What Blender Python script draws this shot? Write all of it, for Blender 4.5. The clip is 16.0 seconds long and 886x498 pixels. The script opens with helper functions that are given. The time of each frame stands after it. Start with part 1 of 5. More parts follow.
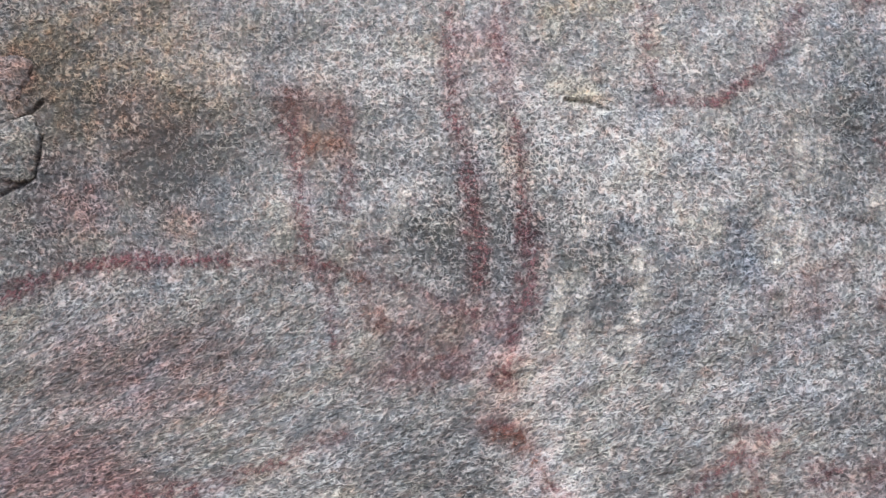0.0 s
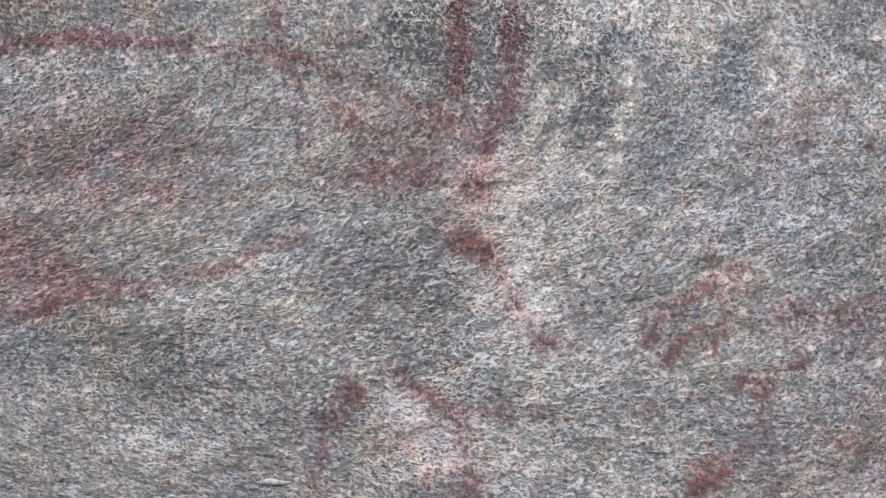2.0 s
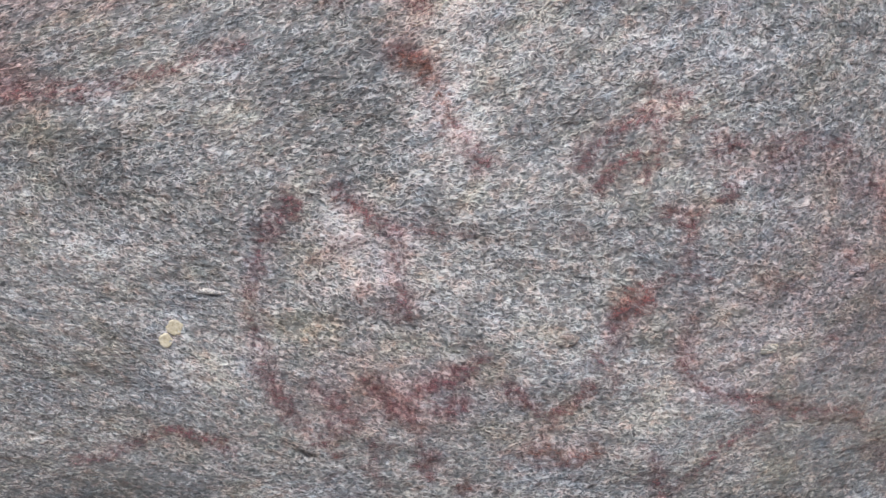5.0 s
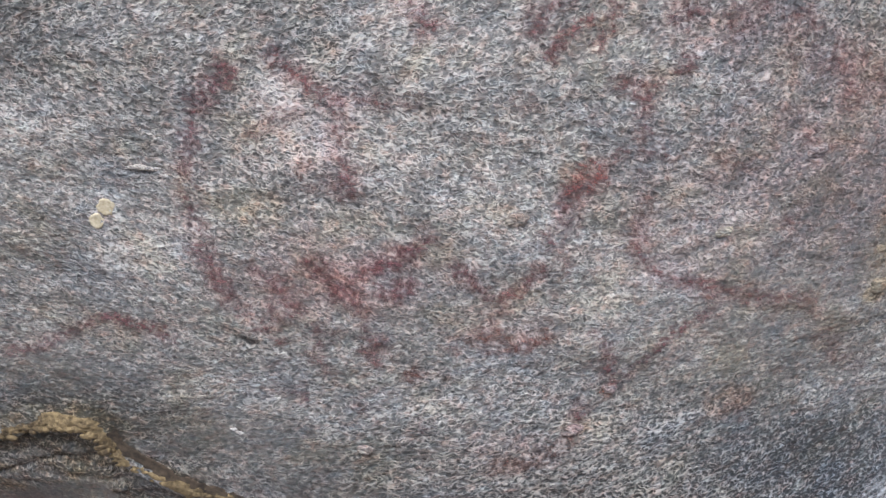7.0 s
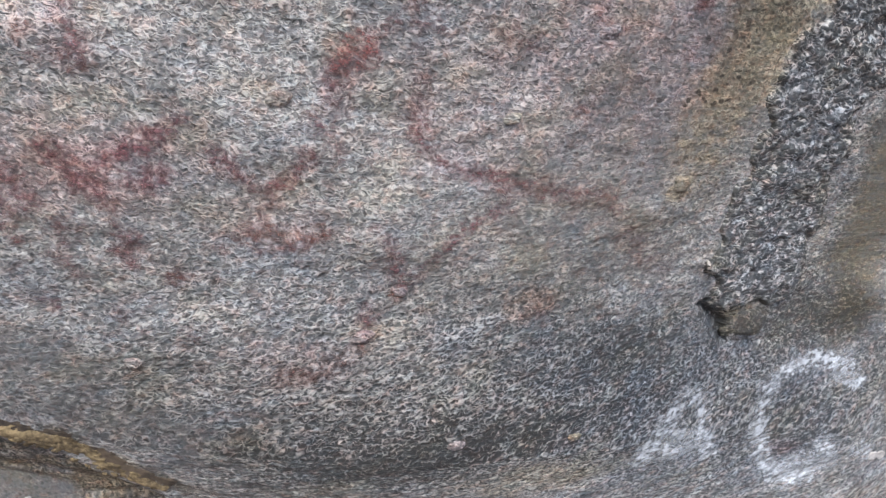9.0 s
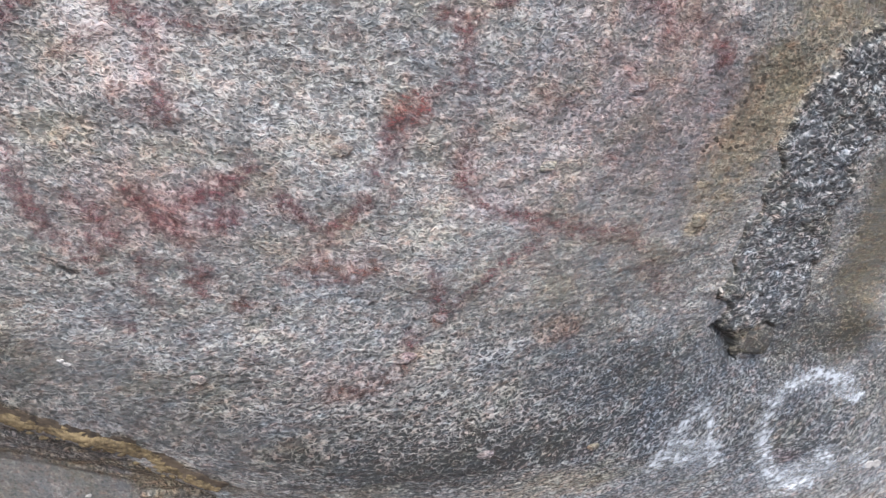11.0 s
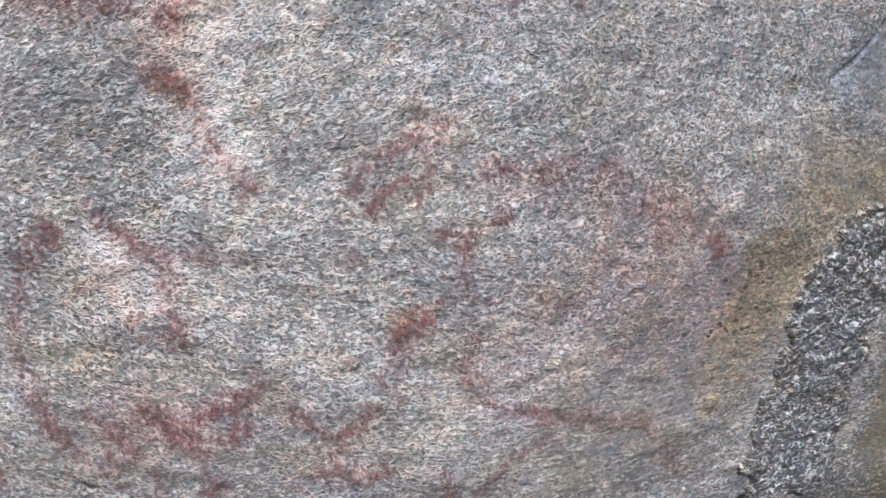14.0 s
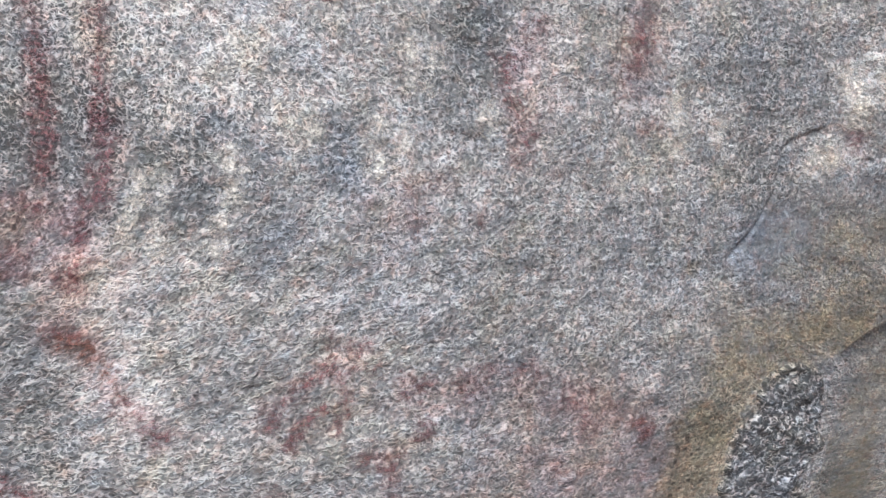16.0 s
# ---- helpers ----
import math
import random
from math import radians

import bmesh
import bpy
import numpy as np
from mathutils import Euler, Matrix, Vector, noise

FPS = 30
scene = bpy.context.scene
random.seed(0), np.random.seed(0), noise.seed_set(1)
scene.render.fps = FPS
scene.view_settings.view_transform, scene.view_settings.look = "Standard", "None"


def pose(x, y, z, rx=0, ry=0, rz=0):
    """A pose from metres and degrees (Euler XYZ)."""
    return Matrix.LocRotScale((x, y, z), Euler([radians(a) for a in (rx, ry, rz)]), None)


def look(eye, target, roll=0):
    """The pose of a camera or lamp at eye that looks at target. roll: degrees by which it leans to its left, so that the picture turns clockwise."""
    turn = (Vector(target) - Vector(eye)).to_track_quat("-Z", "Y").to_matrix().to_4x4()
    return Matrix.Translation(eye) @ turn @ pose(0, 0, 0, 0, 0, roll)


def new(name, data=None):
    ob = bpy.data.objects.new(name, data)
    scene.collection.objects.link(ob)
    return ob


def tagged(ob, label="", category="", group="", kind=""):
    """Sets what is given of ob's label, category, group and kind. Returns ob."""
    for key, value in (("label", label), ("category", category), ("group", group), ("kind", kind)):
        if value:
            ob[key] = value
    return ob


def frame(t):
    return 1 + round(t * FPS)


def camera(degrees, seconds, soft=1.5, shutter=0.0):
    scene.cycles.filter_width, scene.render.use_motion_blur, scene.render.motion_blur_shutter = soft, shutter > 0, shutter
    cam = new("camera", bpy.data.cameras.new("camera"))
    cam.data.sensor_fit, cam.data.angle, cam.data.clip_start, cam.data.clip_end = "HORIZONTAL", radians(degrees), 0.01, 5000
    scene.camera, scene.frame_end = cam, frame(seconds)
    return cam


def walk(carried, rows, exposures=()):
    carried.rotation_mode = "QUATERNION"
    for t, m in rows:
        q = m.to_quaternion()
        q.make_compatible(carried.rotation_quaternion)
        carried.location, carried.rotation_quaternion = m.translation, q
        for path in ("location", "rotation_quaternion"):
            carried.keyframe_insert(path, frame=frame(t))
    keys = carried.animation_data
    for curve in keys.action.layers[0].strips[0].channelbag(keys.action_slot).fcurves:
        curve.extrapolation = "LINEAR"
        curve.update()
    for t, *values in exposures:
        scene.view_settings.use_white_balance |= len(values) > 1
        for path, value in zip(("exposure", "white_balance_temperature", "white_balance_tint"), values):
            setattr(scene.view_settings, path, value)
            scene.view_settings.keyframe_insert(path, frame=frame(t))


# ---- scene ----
cam = camera(57.92, 16.0, soft=1.5)
PATH = [
    (0, (-0.2798, -0.7625, 1.5879), (-0.2658, 0.2305, 1.4707), -1.05),
    (0.5, (-0.2674, -0.7513, 1.5398), (-0.2432, 0.2394, 1.4061), -1.02),
    (1, (-0.2747, -0.7431, 1.5086), (-0.2379, 0.2433, 1.3480), -0.02),
    (1.5, (-0.2833, -0.7410, 1.4891), (-0.2376, 0.2400, 1.3009), 1.95),
    (2, (-0.2793, -0.7418, 1.4632), (-0.2260, 0.2369, 1.2653), 3.77),
    (2.5, (-0.2685, -0.7390, 1.4460), (-0.2039, 0.2354, 1.2307), 4.76),
    (3, (-0.2659, -0.7382, 1.4366), (-0.1897, 0.2310, 1.2027), 6.27),
    (3.5, (-0.2654, -0.7389, 1.4283), (-0.1790, 0.2261, 1.1809), 7.24),
    (3.7, (-0.2712, -0.7470, 1.4260), (-0.1768, 0.2150, 1.1699), 7.51),
    (5.8, (-0.2038, -0.7688, 1.3734), (-0.1252, 0.1635, 1.0204), 6.89),
    (6, (-0.2016, -0.7669, 1.3682), (-0.1127, 0.1620, 1.0087), 7.39),
    (6.5, (-0.1945, -0.7633, 1.3522), (-0.0861, 0.1576, 0.9777), 7.94),
    (7, (-0.1942, -0.7591, 1.3320), (-0.0704, 0.1548, 0.9456), 8.29),
    (7.5, (-0.1843, -0.7528, 1.3075), (-0.0476, 0.1530, 0.9064), 8.76),
    (8, (-0.1642, -0.7510, 1.2891), (-0.0103, 0.1444, 0.8713), 9.51),
    (8.5, (-0.1077, -0.7444, 1.2746), (0.0786, 0.1409, 0.8485), 10.43),
    (9, (-0.0523, -0.7337, 1.2730), (0.1927, 0.1370, 0.8465), 11.44),
    (9.2, (-0.0427, -0.7293, 1.2661), (0.2250, 0.1367, 0.8436), 12.20),
    (11.3, (-0.1187, -0.7875, 1.3588), (0.1110, 0.0776, 0.9130), 12.03),
    (11.5, (-0.1188, -0.7975, 1.3673), (0.0992, 0.0746, 0.9292), 11.66),
    (12, (-0.1232, -0.8051, 1.4035), (0.0725, 0.0800, 0.9812), 10.54),
    (12.5, (-0.1189, -0.7920, 1.4220), (0.0606, 0.1077, 1.0240), 9.98),
    (13, (-0.1205, -0.7812, 1.4243), (0.0527, 0.1297, 1.0498), 9.63),
    (13.5, (-0.1073, -0.7661, 1.4401), (0.0712, 0.1510, 1.0837), 8.84),
    (14, (-0.0990, -0.7587, 1.4507), (0.0911, 0.1663, 1.1218), 8.46),
    (14.5, (-0.0923, -0.7489, 1.4607), (0.1134, 0.1791, 1.1501), 7.99),
    (15, (-0.0962, -0.7369, 1.4892), (0.1271, 0.1969, 1.2096), 7.62),
    (15.2, (-0.0971, -0.7351, 1.4958), (0.1349, 0.2030, 1.2387), 7.12),
    (15.5, (-0.0874, -0.7338, 1.5232), (0.1490, 0.2084, 1.2857), 6.15),
    (16, (-0.0779, -0.7366, 1.5588), (0.1737, 0.2112, 1.3625), 4.20),
]
EXPOSURES = [(t, stops, 5800, 12) for t, stops in ((0.0, 0.05), (3.5, 0.06), (7.0, 0.05), (8.0, 0.01), (9.0, 0.16), (12.5, 0.30), (14.5, 0.33), (16.0, 0.24))]
walk(cam, [(t, look(eye, aim, roll)) for t, eye, aim, roll in PATH], EXPOSURES)

# ---- light: overcast daylight from above and in front of the rock ----
world = bpy.data.worlds.new("overcast_sky")
scene.world = world
world.use_nodes = True
sky = world.node_tree.nodes.new("ShaderNodeTexSky")
sky.sky_type, sky.sun_disc = "NISHITA", False
sky.sun_elevation, sky.sun_rotation = radians(62), radians(208)
sky.dust_density, sky.ozone_density = 6.0, 0.6
world.node_tree.links.new(sky.outputs[0], world.node_tree.nodes["Background"].inputs[0])
world.node_tree.nodes["Background"].inputs[1].default_value = 0.165

sun_data = bpy.data.lights.new("sun", "SUN")
sun_data.energy, sun_data.angle, sun_data.color = 2.3, radians(22), (1.0, 0.95, 0.88)
sun = new("sun", sun_data)
sun.matrix_world = look((-1.6, -3.8, 6.8), (0, 0, 1.2))


# ---- material helpers ----
class Nodes:
    """Short hand for building a node tree."""

    def __init__(self, name):
        self.material = bpy.data.materials.new(name)
        self.material.use_nodes = True
        self.tree = self.material.node_tree
        self.shader = self.tree.nodes["Principled BSDF"]

    def link(self, value, socket):
        if isinstance(value, bpy.types.NodeSocket):
            self.tree.links.new(value, socket)
        else:
            socket.default_value = value

    def math(self, op, a, b=0.0, c=0.0, clamp=False):
        n = self.tree.nodes.new("ShaderNodeMath")
        n.operation, n.use_clamp = op, clamp
        for value, socket in zip((a, b, c), n.inputs):
            self.link(value, socket)
        return n.outputs[0]

    def vmath(self, op, a, b):
        n = self.tree.nodes.new("ShaderNodeVectorMath")
        n.operation = op
        self.link(a, n.inputs[0])
        self.link(b, n.inputs[1])
        return n.outputs[0]

    def noise(self, vector, scale, detail=2.0, rough=0.5, distortion=0.0, color=False):
        n = self.tree.nodes.new("ShaderNodeTexNoise")
        self.link(vector, n.inputs["Vector"])
        n.inputs["Scale"].default_value = scale
        n.inputs["Detail"].default_value = detail
        n.inputs["Roughness"].default_value = rough
        n.inputs["Distortion"].default_value = distortion
        return n.outputs["Color" if color else "Fac"]

    def flakes(self, vector, scale):
        """Cells of uneven flakes: a random shade for each, and the distance from its middle."""
        n = self.tree.nodes.new("ShaderNodeTexVoronoi")
        self.link(vector, n.inputs["Vector"])
        n.inputs["Scale"].default_value = scale
        shade = self.tree.nodes.new("ShaderNodeSeparateColor")
        self.tree.links.new(n.outputs["Color"], shade.inputs[0])
        return shade.outputs[0], n.outputs["Distance"], shade.outputs[1]

    def span(self, value, a, b, c=0.0, d=1.0, smooth=False):
        n = self.tree.nodes.new("ShaderNodeMapRange")
        n.interpolation_type = "SMOOTHSTEP" if smooth else "LINEAR"
        for v, key in zip((value, a, b, c, d), ("Value", "From Min", "From Max", "To Min", "To Max")):
            self.link(v, n.inputs[key])
        return n.outputs[0]

    def mix(self, fac, a, b, blend="MIX"):
        n = self.tree.nodes.new("ShaderNodeMix")
        n.data_type, n.blend_type = "RGBA", blend
        for v, socket in zip((fac, a, b), (n.inputs["Factor"], n.inputs[6], n.inputs[7])):
            self.link(v if isinstance(v, (bpy.types.NodeSocket, float)) else (*v, 1.0), socket)
        return n.outputs[2]

    def ramp(self, value, stops):
        n = self.tree.nodes.new("ShaderNodeValToRGB")
        self.link(value, n.inputs[0])
        marks = n.color_ramp.elements
        while len(marks) < len(stops):
            marks.new(0.5)
        for mark, (place, color) in zip(marks, stops):
            mark.position, mark.color = place, (*color, 1.0)
        return n.outputs[0]

    def layer(self, name):
        n = self.tree.nodes.new("ShaderNodeAttribute")
        n.attribute_name = name
        return n.outputs["Fac"]

    def uv(self, name):
        n = self.tree.nodes.new("ShaderNodeUVMap")
        n.uv_map = name
        return n.outputs[0]

    def bump(self, height, strength, distance):
        n = self.tree.nodes.new("ShaderNodeBump")
        n.inputs["Strength"].default_value, n.inputs["Distance"].default_value = strength, distance
        self.link(height, n.inputs["Height"])
        self.tree.links.new(n.outputs[0], self.shader.inputs["Normal"])


COARSE = 1.02


def rock_look(n, coarse=1.0, lift=0.0, crisp=1.0, relief=1.0):
    """Foliated granite: short curled pale flakes standing off a grey ground, stained and in places shaded by the layers
    of the mesh.
    """
    flow = n.uv("flow")
    smooth = n.math("MINIMUM", n.layer("smooth"), 1.0)
    shove = n.vmath("SUBTRACT", n.noise(flow, 150 / coarse, 2.0, 0.5, color=True), (0.5, 0.5, 0.5))
    bent = n.vmath("ADD", flow, n.vmath("MULTIPLY", shove, (0.0062 * coarse, 0.0060 * coarse, 0.0)))
    clump = n.noise(n.vmath("MULTIPLY", flow, (0.85, 1.0, 1.0)), 62, 3.0, 0.6)
    blotch = n.noise(n.vmath("ADD", flow, (5.0, 2.0, 0.0)), 26, 3.0, 0.6)
    patch = n.noise(flow, 11, 4.0, 0.6)
    grain = n.noise(n.vmath("MULTIPLY", bent, (0.75, 1.0, 1.0)), 290 / coarse, 3.0, 0.62)
    fine = n.noise(flow, 900, 2.0, 0.6)
    # flakes: thin lines where a noise crosses its middle, kept in pieces
    pieces = n.noise(n.vmath("ADD", bent, (2.0, 8.0, 0.0)), 170 / coarse, 1.0, 0.5)
    thin = n.math("MULTIPLY", smooth, 0.16)
    keep = n.span(n.math("SUBTRACT", n.math("MULTIPLY_ADD", n.layer("pale"), 0.10, n.math("MULTIPLY_ADD", clump, 0.55, n.math("MULTIPLY_ADD", n.math("SUBTRACT", blotch, 0.5), 0.40, n.math("MULTIPLY", pieces, 0.75)))), thin), 0.50, 0.70)
    line_a = n.noise(n.vmath("MULTIPLY", bent, (0.78, 1.0, 1.0)), 165 / coarse, 1.5, 0.45)
    line_a = n.span(n.math("ABSOLUTE", n.math("SUBTRACT", line_a, 0.5)), 0.0, 0.085, 1.0, 0.0, True)
    line_b = n.noise(n.vmath("MULTIPLY", n.vmath("ADD", bent, (1.0, 3.0, 0.0)), (0.86, 1.0, 1.0)), 235 / coarse, 1.0, 0.45)
    line_b = n.span(n.math("ABSOLUTE", n.math("SUBTRACT", line_b, 0.5)), 0.0, 0.11, 1.0, 0.0, True)
    curl = n.math("MULTIPLY", n.math("MAXIMUM", line_a, n.math("MULTIPLY", line_b, 0.8)), n.math("MULTIPLY_ADD", keep, 0.78, 0.22))
    nook = n.noise(n.vmath("MULTIPLY", n.vmath("ADD", bent, (7.0, 1.0, 0.0)), (0.8, 1.0, 1.0)), 210 / coarse, 1.0, 0.5)
    nook = n.span(nook, 0.34, 0.46, 1.0, 0.0, True)
    _, _, hue = n.flakes(n.vmath("MULTIPLY", bent, (0.70, 1.0, 1.0)), 260 / coarse)
    frayed = n.span(n.math("ADD", blotch, n.math("MULTIPLY", clump, 0.6)), 0.62, 1.0, 0.4, 1.5)
    calm = n.math("SUBTRACT", 1.0, n.math("MULTIPLY", smooth, 0.6))
    v = n.math("MULTIPLY_ADD", n.math("SUBTRACT", grain, 0.5), 0.85 * crisp, 0.335 + lift)
    v = n.math("MULTIPLY_ADD", curl, 0.48 * crisp, v)
    v = n.math("MULTIPLY_ADD", nook, -0.22 * crisp, v)
    v = n.math("MULTIPLY_ADD", n.math("SUBTRACT", fine, 0.5), 0.30, v)
    v = n.math("MULTIPLY_ADD", n.math("SUBTRACT", v, 0.42), calm, 0.42)
    v = n.math("MULTIPLY_ADD", n.math("SUBTRACT", clump, 0.5), 0.26, v)
    v = n.math("MULTIPLY_ADD", n.math("SUBTRACT", blotch, 0.5), 0.24, v)
    v = n.math("MULTIPLY_ADD", n.math("SUBTRACT", patch, 0.5), 0.30, v)
    v = n.math("MULTIPLY_ADD", n.math("MULTIPLY", n.layer("pale"), frayed), 0.19, v)
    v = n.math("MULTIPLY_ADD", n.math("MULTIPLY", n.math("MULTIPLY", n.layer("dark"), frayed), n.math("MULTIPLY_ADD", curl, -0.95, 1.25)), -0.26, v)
    color = n.ramp(v, [(0.0, (0.064, 0.067, 0.066)), (0.28, (0.142, 0.145, 0.140)), (0.5, (0.240, 0.238, 0.226)),
                       (0.72, (0.400, 0.390, 0.362)), (1.0, (0.62, 0.604, 0.556))])
    tint = n.noise(flow, 70, 3.0, 0.65)
    color = n.mix(n.span(tint, 0.54, 0.70, 0.0, 0.55), color, (1.0, 0.85, 0.76), "MULTIPLY")
    color = n.mix(n.span(tint, 0.46, 0.30, 0.0, 0.70), color, (0.88, 0.955, 1.0), "MULTIPLY")
    color = n.mix(n.span(hue, 0.72, 0.95, 0.0, 0.45), color, (1.03, 0.87, 0.84), "MULTIPLY")
    color = n.mix(n.span(hue, 0.28, 0.05, 0.0, 0.45), color, (0.88, 0.96, 1.05), "MULTIPLY")
    wide = n.noise(n.vmath("ADD", flow, (9.0, 4.0, 0.0)), 15, 3.0, 0.6)
    color = n.mix(n.span(wide, 0.52, 0.66, 0.0, 0.8), color, (0.92, 0.97, 1.05), "MULTIPLY")
    color = n.mix(n.span(wide, 0.48, 0.34, 0.0, 0.8), color, (1.03, 1.0, 0.89), "MULTIPLY")
    rosy = n.noise(n.vmath("ADD", flow, (3.0, 7.0, 0.0)), 65, 4.0, 0.65)
    color = n.mix(n.span(rosy, 0.52, 0.66, 0.0, 0.75), color, (1.03, 0.87, 0.82), "MULTIPLY")
    color = n.mix(n.span(rosy, 0.48, 0.34, 0.0, 0.7), color, (0.93, 0.99, 0.98), "MULTIPLY")
    ragged = n.math("MULTIPLY", n.span(clump, 0.35, 0.65, 0.5, 1.3), n.span(grain, 0.3, 0.7, 1.25, 0.75))
    for name, shade, power in (("ochre", (0.955, 0.855, 0.665), 0.9), ("pink", (1.01, 0.74, 0.74), 0.85), ("blue", (0.86, 0.93, 1.03), 0.7)):
        fac = n.math("MULTIPLY", n.math("MULTIPLY", n.layer(name), power), ragged, clamp=True)
        color = n.mix(fac, color, shade, "MULTIPLY")
    ledge = n.noise(n.vmath("MULTIPLY", bent, (0.70, 1.0, 1.0)), 75, 3.0, 0.6)
    height = n.math("MULTIPLY_ADD", curl, 0.55, n.math("MULTIPLY_ADD", ledge, 0.9, n.math("MULTIPLY", grain, 0.55)))
    height = n.math("MULTIPLY_ADD", nook, -0.25, height)
    n.bump(n.math("MULTIPLY", height, calm), 1.0, 0.0017 * relief)
    pick, off_pit, _ = n.flakes(n.vmath("MULTIPLY", bent, (0.75, 1.0, 1.0)), 130)
    pits = n.math("MULTIPLY", n.span(off_pit, 0.32, 0.40, 1.0, 0.0), n.span(pick, 0.60, 0.64))
    pits = n.math("MULTIPLY", pits, n.layer("pit"), clamp=True)
    color = n.mix(n.math("MULTIPLY", pits, 0.85), color, (0.03, 0.025, 0.02))
    n.shader.inputs["Roughness"].default_value = 0.82
    n.shader.inputs["Specular IOR Level"].default_value = 0.3
    return color, v, flow, grain


def rock_material(name, coarse=1.0, lift=0.0, crisp=1.0, relief=1.0):
    n = Nodes(name)
    color, *_ = rock_look(n, coarse, lift, crisp, relief)
    n.link(color, n.shader.inputs["Base Color"])
    return n.material


def paint_material(name, shade, body, cover, speckle=260):
    """Weathered pigment: a film that tints the grain below it and is worn off in flecks.
    shade: its tint; body: how much of its own colour hides the grain; cover: how closed it is."""
    n = Nodes(name)
    color, v, flow, grain = rock_look(n, COARSE)
    color = n.mix(body, n.mix(1.0, color, shade, "MULTIPLY"), [0.62 * c if shade[2] > 1 else 0.35 * c**1.5 for c in shade])
    n.link(color, n.shader.inputs["Base Color"])
    across = n.tree.nodes.new("ShaderNodeSeparateXYZ")
    n.link(n.uv("stroke"), across.inputs[0])
    off = n.math("ABSOLUTE", across.outputs[1])
    rag = n.math("SUBTRACT", n.noise(flow, 110, 3.0, 0.7), 0.5)
    film = n.span(n.math("MULTIPLY_ADD", rag, 3.2, off), -0.35, 1.0, 1.0, 0.0, True)
    speck = n.span(n.noise(n.vmath("MULTIPLY", flow, (0.6, 1.0, 1.0)), speckle, 3.0, 0.65), 0.42 - 0.12 * cover, 0.60 - 0.12 * cover, 0.02 + 0.2 * cover, 1.15)
    gone = n.span(n.noise(n.vmath("ADD", flow, (11.0, 5.0, 0.0)), 48, 3.0, 0.6), 0.36 - 0.1 * cover, 0.60 - 0.1 * cover, 0.40 + 0.4 * cover, 1.0)
    fade = n.span(off, 0.8, 1.0, 1.0, 0.0)
    worn = n.math("MULTIPLY", n.math("MULTIPLY", speck, gone), n.span(v, 0.42, 0.78, 1.0, 0.30 if shade[2] < 1 else 1.0))
    alpha = n.math("MULTIPLY", n.math("MULTIPLY", film, worn), n.math("MULTIPLY", n.layer("amount"), fade), clamp=True)
    n.link(alpha, n.shader.inputs["Alpha"])
    return n.material


def plain_material(name, a, b, scale, rough=0.85, relief=0.4, depth=0.001):
    n = Nodes(name)
    place = n.tree.nodes.new("ShaderNodeNewGeometry").outputs["Position"]
    spots = n.noise(place, scale, 4.0, 0.6)
    wide = n.noise(place, scale * 0.13, 3.0, 0.5)
    mixed = n.math("MULTIPLY_ADD", n.math("SUBTRACT", wide, 0.5), 0.8, spots)
    n.link(n.mix(n.span(mixed, 0.3, 0.7), a, b), n.shader.inputs["Base Color"])
    n.bump(spots, relief, depth)
    n.shader.inputs["Roughness"].default_value = rough
    return n.material


# ---- the form of the rock ----
COEF = [-0.0432, 0.017, 0.0368, -0.0012, 0.0171, 0.0128, 0.0041, -0.0297, 0.0144, 0.14, -0.0311, -0.0435, -0.0004, -0.0197, -0.0419]
POWERS = [(i, j) for i in range(5) for j in range(5 - i)]
GROOVES, STAINS_SHADES = [], []


def groove(half, depth, line):
    GROOVES.append((half, depth, line))


def stain_shade(kind, x, z, rx, rz, lean, amount):
    STAINS_SHADES.append((kind, x, z, rx, rz, lean, amount))


def ease(a, b, v):
    f = np.clip((v - a) / (b - a), 0, 1)
    return f * f * (3 - 2 * f)


def cells(i, j, seed):
    h = (i * 374761393 + j * 668265263 + seed * 974634341) & 0xFFFFFFFF
    h = ((h ^ (h >> 13)) * 1274126177) & 0xFFFFFFFF
    return ((h ^ (h >> 16)) & 0xFFFF) / 32767.5 - 1.0


def rough(x, z, wx, wz, seed):
    """Smooth noise from -1 to 1 with cells of wx by wz metres."""
    x, z = np.asarray(x) / wx, np.asarray(z) / wz
    i, j = np.floor(x).astype(np.int64), np.floor(z).astype(np.int64)
    fx, fz = x - i, z - j
    fx, fz = fx * fx * (3 - 2 * fx), fz * fz * (3 - 2 * fz)
    low = cells(i, j, seed) * (1 - fx) + cells(i + 1, j, seed) * fx
    high = cells(i, j + 1, seed) * (1 - fx) + cells(i + 1, j + 1, seed) * fx
    return low * (1 - fz) + high * fz


def near_line(x, z, line):
    best = np.full(np.shape(x), 9.0)
    for (ax, az), (bx, bz) in zip(line, line[1:]):
        dx, dz = bx - ax, bz - az
        f = np.clip(((x - ax) * dx + (z - az) * dz) / (dx * dx + dz * dz + 1e-12), 0, 1)
        best = np.minimum(best, np.hypot(x - ax - f * dx, z - az - f * dz))
    return best


# The lip of the overhanging ledge low on the face.
EDGE = [(-0.590, 0.664), (-0.559, 0.680), (-0.528, 0.701), (-0.481, 0.712), (-0.468, 0.704), (-0.457, 0.686), (-0.439, 0.658), (-0.402, 0.635), (-0.361, 0.614), (-0.239, 0.595), (-0.179, 0.554), (-0.120, 0.518), (-0.092, 0.470)]
EDGE_X, EDGE_Z = [p[0] for p in EDGE], [p[1] for p in EDGE]


